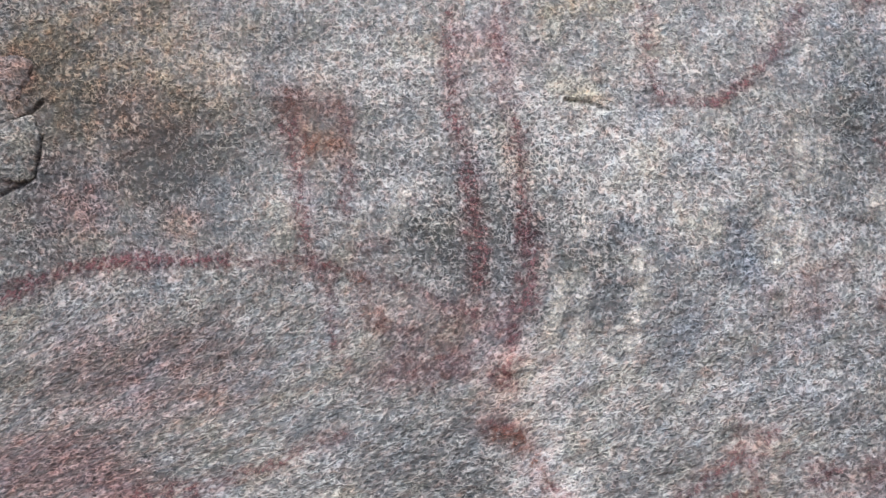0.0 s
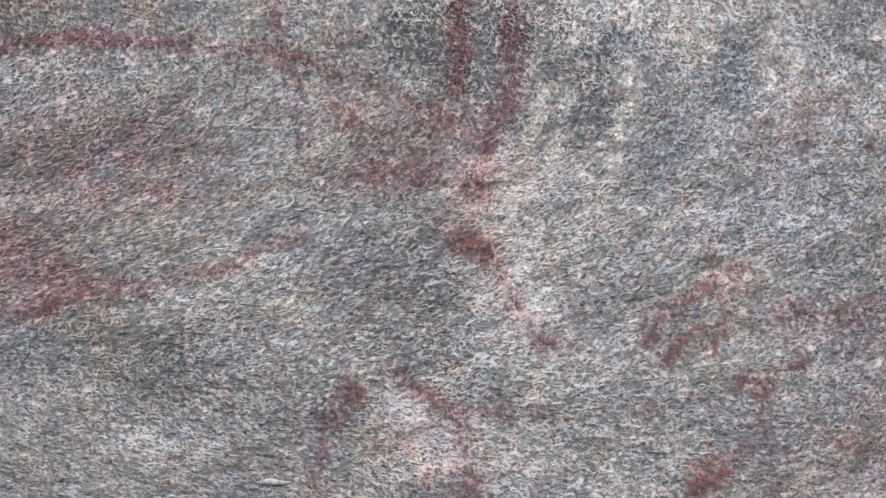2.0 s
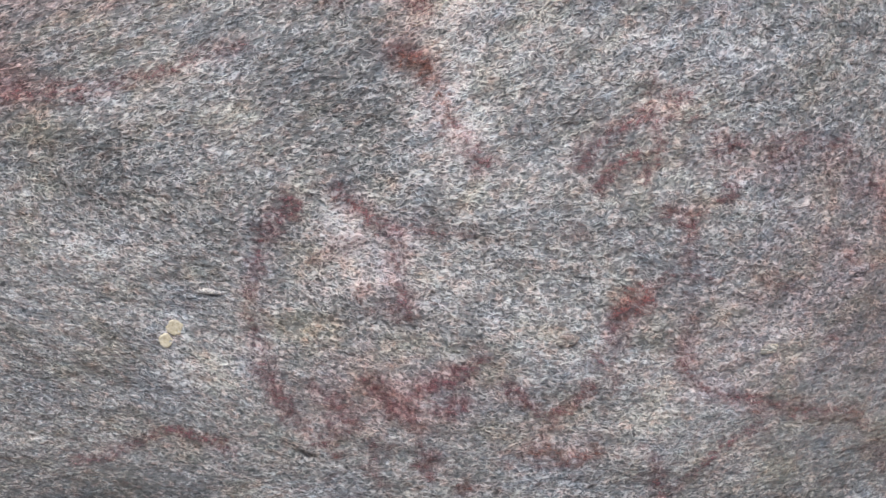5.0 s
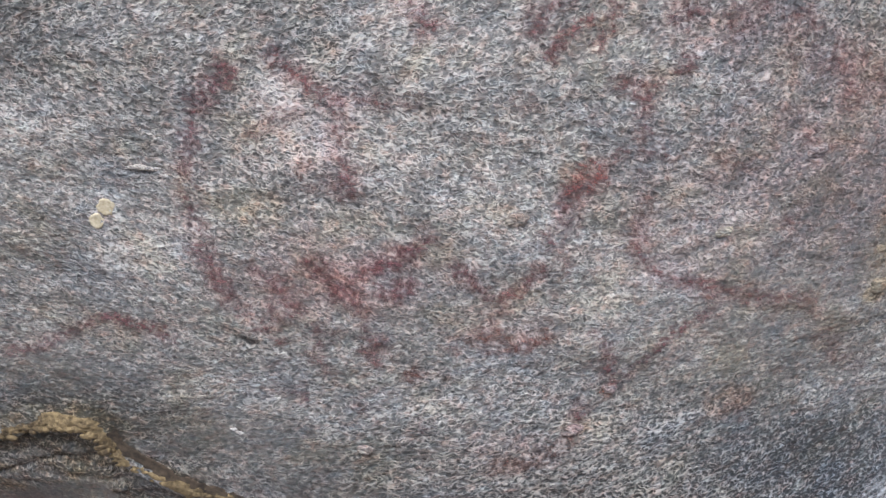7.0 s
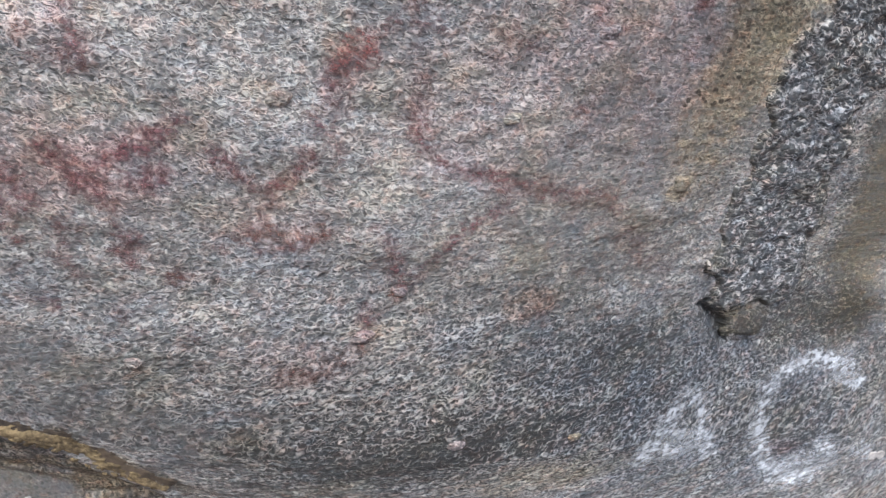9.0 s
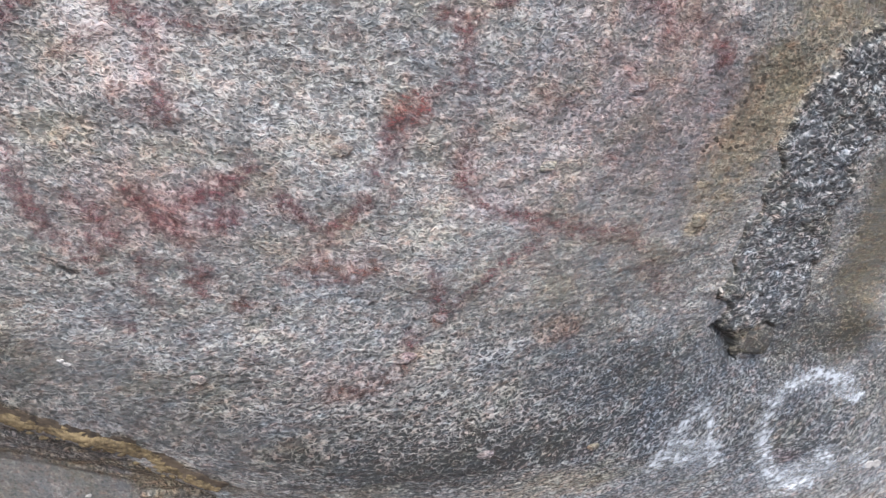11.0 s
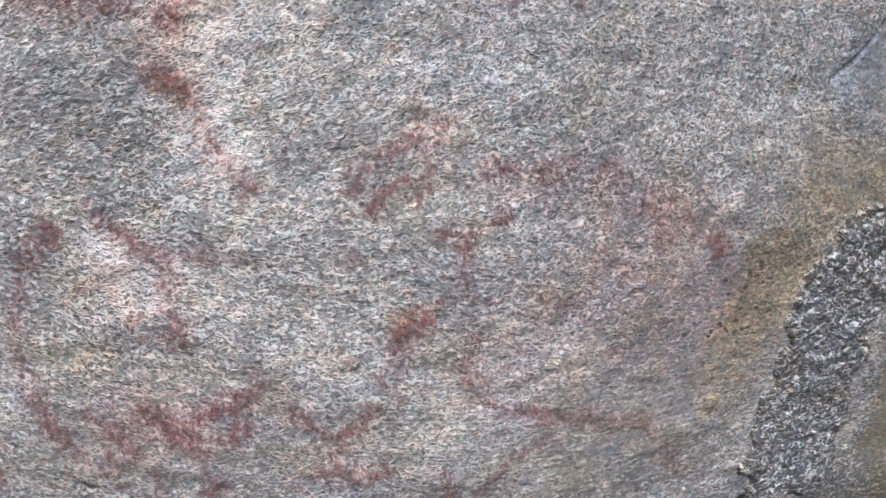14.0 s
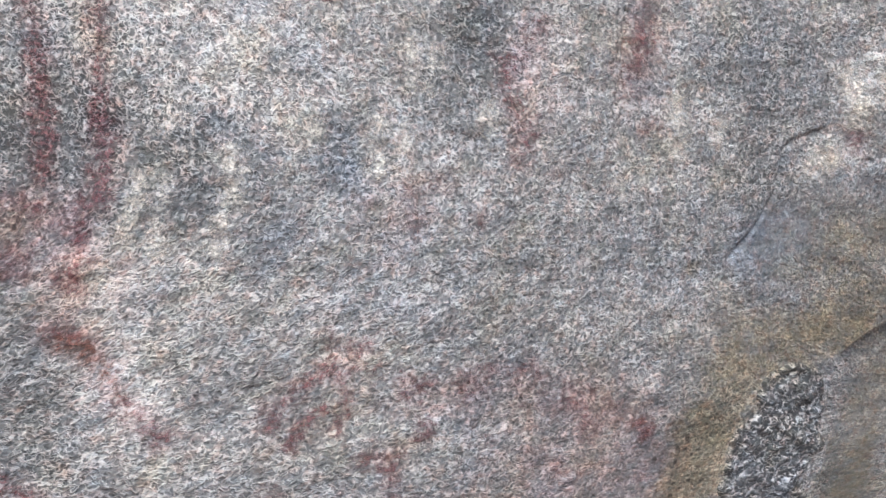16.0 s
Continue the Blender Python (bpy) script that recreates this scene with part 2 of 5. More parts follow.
# The edge behind which a smooth tan surface lies deeper, by the broken scar.
RECESS_Z = [0.80, 0.83, 0.88, 0.95, 1.04, 1.10, 1.21, 1.25, 1.268, 1.283, 1.312, 1.42, 1.70]
RECESS_X = [0.662, 0.672, 0.692, 0.686, 0.672, 0.676, 0.678, 0.672, 0.655, 0.672, 0.715, 0.90, 1.30]


def below_lip(x, z):
    lip = np.interp(x, EDGE_X, EDGE_Z) + 0.004 * rough(x, z * 0, 0.022, 1, 31)
    lip = np.where(x < EDGE_X[0], EDGE_Z[0] - 0.75 * (EDGE_X[0] - x), lip)
    lip = np.where(x > EDGE_X[-1], EDGE_Z[-1] - 1.2 * (x - EDGE_X[-1]), lip)
    return lip - z


def flow_at(x, z):
    """Coordinates along and across the rock's foliation, which sags like a bowl low down."""
    sag = 0.26 * (x - 0.02) ** 2 * ease(1.15, 0.75, z)
    low = 0.80 * np.clip(0.95 - z, 0, 0.33) ** 2
    wide = 0.90 + 0.28 * ease(1.15, 1.50, z) - 0.22 * ease(0.95, 0.62, z)
    return 0.30 + (x - 0.30) * wide, z + low - sag - 0.04 * ease(0.0, 0.018, below_lip(x, z))



def base_y(x, z):
    cx, cz = np.clip(x, -0.8, 0.85), np.clip(z, 0.5, 1.75)
    u, v = cx / 0.6, (cz - 1.15) / 0.5
    y = sum(c * u**i * v**j for c, (i, j) in zip(COEF, POWERS))
    out = np.hypot(x - cx, z - cz)
    return y + 0.12 * out + 0.22 * out * out


def face_y(x, z, cut=True):
    x, z = np.asarray(x, float), np.asarray(z, float)
    s, t = flow_at(x, z)
    y = 0.0042 * rough(s, t, 0.12, 0.08, 1) + 0.0020 * rough(s, t, 0.045, 0.032, 2) + 0.0010 * rough(s, t, 0.020, 0.014, 3)
    ws, wt = s + 0.004 * rough(s, t, 0.017, 0.013, 16), t + 0.004 * rough(s, t, 0.015, 0.014, 17)
    flake = 1 - np.abs(rough(ws + 0.25 * wt, wt - 0.15 * ws, 0.0125, 0.0072, 4))
    chips = 1 - np.abs(rough(ws - 0.2 * wt, wt + 0.25 * ws, 0.0085, 0.0052, 18))
    y = y - 0.0009 * flake**2 - 0.0005 * chips**2
    wander = 0.35 * rough(s, t, 0.02, 0.012, 6)
    worn = np.zeros(x.shape)
    for kind, cx, cz, rx, rz, lean, amount in STAINS_SHADES:
        if kind == "smooth" and amount > 0.3:
            c, d = math.cos(lean), math.sin(lean)
            u, v = ((x - cx) * c + (z - cz) * d) / rx, (-(x - cx) * d + (z - cz) * c) / rz
            worn = np.maximum(worn, min(amount, 1.0) * ease(1.3, 0.6, np.hypot(u, v)))
    y = y * (1 - 0.85 * worn) + base_y(x, z)
    y = y + 0.0004 * ease(-0.12, 0.12, rough(s, t, 0.05, 0.026, 5) + wander) + 0.0004 * ease(-0.15, 0.15, rough(s, t, 0.026, 0.014, 7) + wander)
    for half, depth, line in GROOVES:
        if np.ndim(x) == 2 and x.size > 100000:
            ax, az = [p[0] for p in line], [p[1] for p in line]
            k = (x > min(ax) - 0.03) & (x < max(ax) + 0.03) & (z > min(az) - 0.03) & (z < max(az) + 0.03)
            y[k] += depth * ease(half * 1.6, 0.0, near_line(x[k], z[k], line) + 0.3 * half * rough(x[k], z[k], 0.006, 0.006, 8) + 0.3 * half * rough(x[k], z[k], 0.022, 0.022, 9))
            continue
        y = y + depth * ease(half * 1.6, 0.0, near_line(x, z, line) + 0.3 * half * rough(x, z, 0.006, 0.006, 8) + 0.3 * half * rough(x, z, 0.022, 0.022, 9))
    inner = x - np.interp(z, RECESS_Z, RECESS_X) - 0.003 * rough(x, z, 0.02, 0.02, 19)
    y = y + 0.016 * ease(0.0, 0.014, inner) * ease(0.84, 0.90, z) * ease(1.75, 1.5, z)
    if cut:
        y = y + 0.05 * ease(0.0, 0.018, below_lip(x, z)) - 0.006 * ease(0.03, 0.0, np.abs(below_lip(x, z) + 0.012))
    return y


def tones(x, z):
    out = {k: np.zeros(np.shape(x)) for k in ("pale", "dark", "ochre", "pink", "blue", "smooth", "pit")}
    wx = 0.012 * rough(x, z, 0.05, 0.04, 11) + 0.006 * rough(x, z, 0.018, 0.014, 12)
    wz = 0.012 * rough(x, z, 0.05, 0.04, 13) + 0.006 * rough(x, z, 0.018, 0.014, 14)
    wx, wz, shape = wx.ravel(), wz.ravel(), np.shape(x)
    x, z, out = np.ravel(x), np.ravel(z), {k: v.ravel() for k, v in out.items()}
    for kind, cx, cz, rx, rz, lean, amount in STAINS_SHADES:
        c, s = math.cos(lean), math.sin(lean)
        sway, far = min(1.0, min(rx, rz) / 0.03), 1.35 * max(rx, rz) + 0.02
        k = np.flatnonzero((np.abs(x - cx) < far) & (np.abs(z - cz) < far))
        dx, dz = x[k] + sway * wx[k] - cx, z[k] + sway * wz[k] - cz
        out[kind][k] += amount * ease(1.35, 0.35, np.hypot((dx * c + dz * s) / rx, (dz * c - dx * s) / rz))
    return {k: v.reshape(shape) for k, v in out.items()}


def sheet(name, x, y, z, flow, layers, material, stroke=None, flip=False):
    """A mesh from a grid of places, with its flow coordinates and layers."""
    rows, cols = x.shape
    me = bpy.data.meshes.new(name)
    me.vertices.add(rows * cols)
    me.vertices.foreach_set("co", np.stack([x, y, z], -1).astype(np.float32).ravel())
    a = np.arange(rows * cols).reshape(rows, cols)
    quads = np.stack([a[:-1, :-1], a[:-1, 1:], a[1:, 1:], a[1:, :-1]], -1).reshape(-1, 4)
    if flip:
        quads = quads[:, ::-1]
    me.loops.add(quads.size)
    me.loops.foreach_set("vertex_index", quads.ravel().astype(np.int32))
    me.polygons.add(len(quads))
    me.polygons.foreach_set("loop_start", np.arange(0, quads.size, 4, dtype=np.int32))
    me.update(calc_edges=True)
    me.polygons.foreach_set("use_smooth", np.ones(len(quads), bool))
    for key, (u, v) in (("flow", flow), ("stroke", stroke)) if stroke else (("flow", flow),):
        layer = me.uv_layers.new(name=key)
        layer.data.foreach_set("uv", np.stack([u.ravel()[quads.ravel()], v.ravel()[quads.ravel()]], -1).astype(np.float32).ravel())
    for key, values in layers.items():
        me.attributes.new(key, "FLOAT", "POINT").data.foreach_set("value", np.asarray(values, np.float32).ravel())
    me.materials.append(material)
    return me


# ---- cracks, stains, and shade put into the dark layer ----
groove(0.0023, 0.0050, [(-0.725, 1.552), (-0.702, 1.563), (-0.685, 1.572), (-0.680, 1.589), (-0.675, 1.612)])
groove(0.0023, 0.0040, [(-0.712, 1.626), (-0.693, 1.631), (-0.672, 1.648)])
groove(0.0019, 0.0040, [(-0.147, 1.638), (-0.125, 1.635), (-0.105, 1.627)])
groove(0.0034, 0.0035, [(0.555, 1.542), (0.521, 1.531), (0.507, 1.520), (0.505, 1.480), (0.492, 1.448), (0.468, 1.412), (0.454, 1.399)])
groove(0.0026, 0.0050, [(0.301, 1.649), (0.299, 1.615), (0.297, 1.575), (0.290, 1.550)])
groove(0.0083, 0.0140, [(0.517, 0.839), (0.553, 0.812), (0.576, 0.779)])
groove(0.0060, 0.0050, [(-0.290, 0.892), (-0.276, 0.888)])
groove(0.0023, 0.0020, [(-0.408, 1.059), (-0.387, 1.064), (-0.371, 1.069)])
groove(0.0050, 0.0025, [(0.576, 0.779), (0.631, 0.774), (0.672, 0.777)])
stain_shade("dark", -0.219, 1.508, 0.113, 0.049, 0.11, 0.30)
stain_shade("dark", -0.482, 0.737, 0.113, 0.050, 0.23, 0.80)
stain_shade("ochre", -0.490, 0.725, 0.102, 0.043, 0.30, 0.30)
stain_shade("pale", 0.108, 1.020, 0.144, 0.078, 0.09, 0.35)
stain_shade("pale", -0.203, 1.600, 0.144, 0.110, -0.09, 0.25)
stain_shade("dark", 0.449, 1.175, 0.068, 0.050, 0.13, 0.35)
stain_shade("pit", 0.446, 1.163, 0.064, 0.059, 0.12, 0.35)
stain_shade("pink", 0.402, 1.142, 0.049, 0.060, 0.07, 0.20)
# the dark inside the slit below the scar: its shade painted along the groove
stain_shade("dark", 0.523, 0.833, 0.015, 0.019, -0.05, 3.00)
stain_shade("dark", 0.545, 0.815, 0.015, 0.023, -0.10, 3.00)
stain_shade("dark", 0.565, 0.793, 0.016, 0.025, -0.09, 3.00)
stain_shade("dark", -0.268, 1.262, 0.072, 0.070, 0.11, 0.25)
stain_shade("dark", -0.268, 1.082, 0.080, 0.072, 0.10, 0.20)
stain_shade("dark", -0.555, 1.385, 0.110, 0.070, 0.09, 0.35)
stain_shade("dark", 0.715, 0.827, 0.137, 0.069, 0.00, 0.60)
stain_shade("ochre", 0.715, 0.827, 0.137, 0.069, 0.00, 0.20)
stain_shade("dark", 0.864, 0.739, 0.054, 0.058, 0.06, 0.60)
stain_shade("dark", -0.204, 1.564, 0.099, 0.058, 0.00, 0.85)
stain_shade("dark", 0.674, 0.783, 0.110, 0.075, -0.09, 0.40)
stain_shade("dark", 0.225, 1.281, 0.084, 0.063, 0.08, 0.25)
stain_shade("dark", 0.394, 0.814, 0.136, 0.083, -0.11, 0.25)
stain_shade("dark", -0.630, 1.620, 0.121, 0.093, -0.09, 0.25)
stain_shade("ochre", -0.600, 1.682, 0.143, 0.094, 0.00, 0.30)
stain_shade("dark", 0.756, 0.948, 0.057, 0.174, 0.05, 0.50)
stain_shade("dark", -0.462, 1.162, 0.089, 0.066, 0.18, 0.30)
stain_shade("dark", 0.332, 0.789, 0.221, 0.085, -0.06, 0.45)
stain_shade("dark", -0.416, 0.681, 0.139, 0.063, 0.37, 0.30)
stain_shade("dark", 0.003, 0.604, 0.169, 0.069, 0.08, 0.30)
stain_shade("pink", -0.573, 0.442, 0.073, 0.106, 0.19, 0.70)
stain_shade("dark", 0.388, 0.681, 0.235, 0.086, -0.11, 0.30)
stain_shade("pink", -0.600, 1.676, 0.165, 0.120, 0.00, 0.25)
stain_shade("dark", -0.002, 0.584, 0.042, 0.025, 0.14, 0.20)
stain_shade("ochre", -0.612, 1.671, 0.217, 0.143, -0.08, 0.35)
stain_shade("dark", -0.646, 1.683, 0.144, 0.110, -0.09, 0.30)
stain_shade("pink", -0.633, 1.545, 0.120, 0.072, 0.00, 0.25)
stain_shade("dark", 0.016, 0.605, 0.104, 0.069, 0.08, 0.50)
stain_shade("pale", -0.201, 1.373, 0.039, 0.066, 0.09, 0.25)
stain_shade("pale", -0.172, 1.291, 0.049, 0.039, 0.00, 0.50)
stain_shade("pale", -0.042, 1.536, 0.083, 0.060, 0.09, 0.35)
stain_shade("pale", -0.115, 1.147, 0.111, 0.055, 0.10, 0.40)
stain_shade("pale", -0.035, 1.049, 0.083, 0.049, 0.09, 0.30)
stain_shade("pale", -0.065, 1.075, 0.068, 0.050, 0.11, 0.30)
stain_shade("pale", -0.128, 1.376, 0.065, 0.041, 0.10, 0.40)
stain_shade("pale", 0.083, 1.330, 0.072, 0.133, 0.09, 0.30)
stain_shade("pale", -0.205, 1.102, 0.067, 0.060, 0.18, 0.20)
stain_shade("dark", 0.270, 0.603, 0.144, 0.068, -0.06, 0.40)
stain_shade("blue", 0.414, 0.768, 0.272, 0.117, -0.11, 0.30)
stain_shade("dark", -0.649, 1.580, 0.198, 0.144, 0.00, 0.30)
stain_shade("dark", -0.696, 1.382, 0.120, 0.157, 0.00, 0.20)
stain_shade("dark", 0.686, 0.625, 0.284, 0.162, -0.05, 0.65)
stain_shade("blue", 0.686, 0.625, 0.284, 0.162, -0.05, 1.10)
stain_shade("smooth", 0.457, 0.642, 0.459, 0.133, -0.10, -0.50)
stain_shade("smooth", 0.031, 0.816, 0.193, 0.091, 0.09, -0.30)
stain_shade("dark", 0.310, 0.738, 0.242, 0.091, -0.12, 0.30)
stain_shade("dark", -0.492, 0.617, 0.251, 0.092, 0.30, 0.30)
stain_shade("dark", -0.525, 1.595, 0.083, 0.063, 0.00, 0.60)
stain_shade("dark", -0.687, 1.512, 0.055, 0.049, -0.09, 0.45)
stain_shade("dark", -0.277, 1.500, 0.041, 0.030, 0.00, 0.55)
stain_shade("dark", -0.427, 1.712, 0.060, 0.036, 0.00, 0.35)
stain_shade("dark", -0.104, 1.513, 0.025, 0.021, 0.00, 0.70)
stain_shade("blue", -0.104, 1.513, 0.025, 0.021, 0.00, 0.60)
stain_shade("blue", 0.014, 1.494, 0.036, 0.036, 0.00, 0.40)
stain_shade("dark", 0.014, 1.494, 0.033, 0.036, 0.00, 0.35)
stain_shade("blue", 0.133, 1.666, 0.033, 0.077, -0.09, 0.70)
stain_shade("dark", 0.139, 1.671, 0.030, 0.073, 0.00, 0.40)
stain_shade("dark", 0.090, 1.567, 0.033, 0.033, 0.00, 0.35)
stain_shade("pale", -0.095, 1.598, 0.127, 0.085, -0.09, 0.45)
stain_shade("pale", -0.318, 1.678, 0.066, 0.050, -0.09, 0.30)
stain_shade("pale", -0.284, 1.547, 0.039, 0.025, -0.09, 0.50)
stain_shade("pale", 0.075, 1.503, 0.060, 0.039, 0.00, 0.50)
stain_shade("pale", -0.620, 1.441, 0.120, 0.036, 0.00, 0.30)
stain_shade("pale", -0.195, 1.374, 0.030, 0.044, 0.00, 0.20)
stain_shade("pink", -0.195, 1.374, 0.035, 0.044, 0.00, 0.12)
stain_shade("ochre", -0.640, 1.700, 0.088, 0.055, 0.00, 0.35)
stain_shade("ochre", -0.119, 1.732, 0.060, 0.017, 0.00, 0.75)
stain_shade("ochre", -0.699, 1.678, 0.025, 0.044, -0.09, 0.80)
stain_shade("pink", -0.699, 1.672, 0.025, 0.039, 0.00, 0.80)
stain_shade("dark", -0.694, 1.592, 0.033, 0.054, 0.00, 0.50)
stain_shade("dark", -0.706, 1.734, 0.025, 0.033, 0.00, 0.70)
stain_shade("pink", -0.581, 1.371, 0.126, 0.069, 0.00, 0.80)
stain_shade("pink", -0.674, 1.267, 0.098, 0.054, 0.00, 1.20)
stain_shade("ochre", -0.500, 1.350, 0.023, 0.014, 0.00, 0.60)
stain_shade("pink", -0.500, 1.350, 0.023, 0.014, 0.00, 0.40)
stain_shade("ochre", -0.384, 1.603, 0.030, 0.019, 0.00, 0.40)
stain_shade("blue", -0.032, 1.431, 0.093, 0.066, 0.00, 0.35)
stain_shade("pink", -0.316, 1.433, 0.050, 0.020, 0.00, 0.25)
stain_shade("pale", -0.583, 1.676, 0.061, 0.033, 0.00, 0.25)
stain_shade("pink", -0.651, 1.534, 0.036, 0.036, 0.00, 0.35)
stain_shade("ochre", -0.114, 1.653, 0.044, 0.022, 0.00, 0.30)
stain_shade("ochre", -0.125, 1.641, 0.025, 0.008, 0.00, 0.50)
stain_shade("pale", -0.130, 1.648, 0.028, 0.008, -0.09, 0.50)
stain_shade("pale", -0.215, 1.578, 0.028, 0.017, 0.00, 0.40)
stain_shade("blue", 0.099, 1.353, 0.083, 0.075, -0.09, 0.35)
stain_shade("pink", -0.216, 1.695, 0.055, 0.033, 0.00, 0.30)
stain_shade("dark", -0.543, 1.177, 0.116, 0.060, 0.09, 0.35)
stain_shade("pale", -0.506, 1.088, 0.067, 0.020, 0.18, 0.60)
stain_shade("pale", -0.240, 1.142, 0.061, 0.052, 0.18, 0.55)
stain_shade("pink", -0.233, 1.131, 0.059, 0.060, 0.20, 0.12)
stain_shade("pale", -0.196, 1.226, 0.045, 0.039, 0.10, 0.45)
stain_shade("pale", -0.194, 1.376, 0.045, 0.030, 0.10, 0.20)
stain_shade("pale", -0.391, 0.988, 0.067, 0.026, 0.17, 0.50)
stain_shade("blue", -0.141, 1.363, 0.028, 0.018, 0.10, 0.60)
stain_shade("blue", 0.093, 1.445, 0.078, 0.102, 0.18, 0.30)
stain_shade("dark", -0.324, 1.303, 0.085, 0.040, 0.10, 0.30)
stain_shade("pink", -0.607, 1.252, 0.054, 0.038, 0.08, 0.60)
stain_shade("ochre", -0.595, 1.242, 0.050, 0.027, 0.18, 0.12)
stain_shade("pale", -0.187, 1.280, 0.046, 0.045, 0.20, 0.35)
stain_shade("pink", -0.300, 1.377, 0.051, 0.020, 0.20, 0.35)
stain_shade("pale", -0.434, 1.261, 0.094, 0.050, 0.09, 0.25)
stain_shade("dark", -0.593, 0.927, 0.053, 0.035, 0.23, 0.50)
stain_shade("ochre", -0.572, 1.201, 0.083, 0.022, 0.09, 0.30)
stain_shade("blue", -0.118, 1.193, 0.045, 0.031, 0.10, 0.25)
stain_shade("blue", -0.117, 1.449, 0.037, 0.031, 0.22, 0.30)
stain_shade("pale", -0.049, 1.364, 0.040, 0.020, 0.10, 0.30)
stain_shade("pink", -0.265, 1.125, 0.064, 0.063, 0.18, 0.12)
stain_shade("pale", -0.265, 1.125, 0.056, 0.060, 0.18, 0.50)
stain_shade("ochre", -0.282, 1.035, 0.039, 0.023, 0.09, 0.60)
stain_shade("dark", -0.283, 0.890, 0.014, 0.011, 0.24, 1.30)
stain_shade("dark", -0.470, 0.779, 0.147, 0.060, 0.23, 0.50)
stain_shade("pale", -0.402, 0.968, 0.056, 0.020, 0.24, 0.50)
stain_shade("dark", -0.203, 0.748, 0.200, 0.057, 0.23, 0.30)
stain_shade("blue", -0.004, 0.871, 0.109, 0.054, 0.17, 0.35)
stain_shade("pale", -0.500, 1.080, 0.055, 0.030, 0.17, 0.15)
stain_shade("dark", 0.456, 0.758, 0.124, 0.082, -0.10, 0.60)
stain_shade("blue", 0.456, 0.758, 0.134, 0.093, -0.10, 0.50)
stain_shade("ochre", -0.408, 0.721, 0.109, 0.060, 0.28, 0.30)
stain_shade("ochre", -0.533, 0.754, 0.087, 0.058, 0.28, 0.25)
stain_shade("pink", 0.186, 1.077, 0.130, 0.082, 0.00, 0.30)
stain_shade("pink", -0.184, 0.986, 0.123, 0.052, 0.18, 0.35)
stain_shade("pale", -0.259, 0.899, 0.045, 0.042, 0.18, 0.30)
stain_shade("pink", -0.017, 0.942, 0.072, 0.033, 0.08, 0.30)
stain_shade("pale", -0.350, 0.887, 0.026, 0.014, 0.15, 0.25)
# shade where the belly rolls under, painted as a dark patch
stain_shade("dark", 0.159, 0.643, 0.196, 0.076, -0.07, 1.00)
stain_shade("dark", 0.385, 0.728, 0.155, 0.081, -0.17, 0.15)
stain_shade("blue", 0.385, 0.728, 0.182, 0.085, -0.17, 0.40)
stain_shade("blue", 0.517, 0.603, 0.121, 0.094, -0.10, 0.40)
stain_shade("ochre", 0.441, 1.157, 0.064, 0.054, 0.06, 0.80)
stain_shade("ochre", 0.438, 1.057, 0.056, 0.115, 0.00, 0.70)
stain_shade("ochre", 0.770, 0.923, 0.057, 0.165, 0.05, 0.80)
stain_shade("smooth", 0.769, 0.974, 0.052, 0.156, 0.05, 0.80)
stain_shade("ochre", 0.769, 0.974, 0.057, 0.184, 0.05, 0.30)
stain_shade("pit", 0.399, 1.130, 0.083, 0.085, 0.07, 0.60)
stain_shade("pit", 0.387, 1.023, 0.096, 0.111, 0.00, 0.50)
stain_shade("dark", 0.719, 0.818, 0.074, 0.059, 0.00, 0.50)
stain_shade("pale", 0.774, 0.923, 0.075, 0.192, 0.05, -0.10)
stain_shade("pale", 0.404, 0.567, 0.072, 0.034, -0.11, 0.15)
stain_shade("ochre", 0.404, 0.567, 0.072, 0.034, -0.11, 0.30)
stain_shade("ochre", 0.290, 0.937, 0.147, 0.102, 0.00, 0.25)
stain_shade("ochre", 0.411, 0.998, 0.020, 0.010, 0.00, 1.00)
stain_shade("pink", 0.334, 1.108, 0.077, 0.070, 0.07, 0.25)
stain_shade("ochre", 0.262, 0.860, 0.035, 0.022, 0.00, 0.50)
stain_shade("pink", 0.262, 0.860, 0.035, 0.022, 0.00, 0.50)
stain_shade("pale", 0.177, 0.818, 0.077, 0.031, 0.00, 0.35)
stain_shade("dark", 0.734, 0.809, 0.105, 0.049, 0.00, 0.50)
stain_shade("dark", 0.781, 0.641, 0.080, 0.064, 0.05, 0.40)
stain_shade("dark", -0.112, 0.665, 0.122, 0.067, 0.17, 0.40)
stain_shade("ochre", 0.591, 0.809, 0.042, 0.028, -0.09, 0.80)
stain_shade("pink", -0.000, 0.784, 0.066, 0.030, 0.00, 0.30)
stain_shade("pale", 0.077, 0.826, 0.022, 0.013, 0.00, 0.40)
stain_shade("ochre", 0.077, 0.826, 0.022, 0.013, 0.00, 0.40)
stain_shade("blue", -0.222, 0.784, 0.084, 0.045, 0.18, 0.35)
stain_shade("pink", 0.758, 0.593, 0.030, 0.017, 0.00, 0.60)
stain_shade("smooth", 0.822, 0.828, 0.033, 0.058, 0.05, 0.50)
stain_shade("smooth", 0.259, 1.021, 0.196, 0.124, 0.08, 0.20)
stain_shade("dark", 0.461, 1.611, 0.098, 0.061, 0.07, 0.50)
stain_shade("blue", 0.461, 1.611, 0.105, 0.067, 0.07, 0.45)
stain_shade("pale", 0.599, 1.603, 0.036, 0.046, 0.08, 1.20)
stain_shade("blue", 0.599, 1.603, 0.036, 0.043, 0.08, 0.30)
stain_shade("pale", 0.573, 1.507, 0.053, 0.027, 0.07, 1.00)
stain_shade("smooth", 0.519, 1.421, 0.044, 0.047, 0.00, 0.35)
stain_shade("blue", 0.519, 1.421, 0.052, 0.047, 0.00, 0.60)
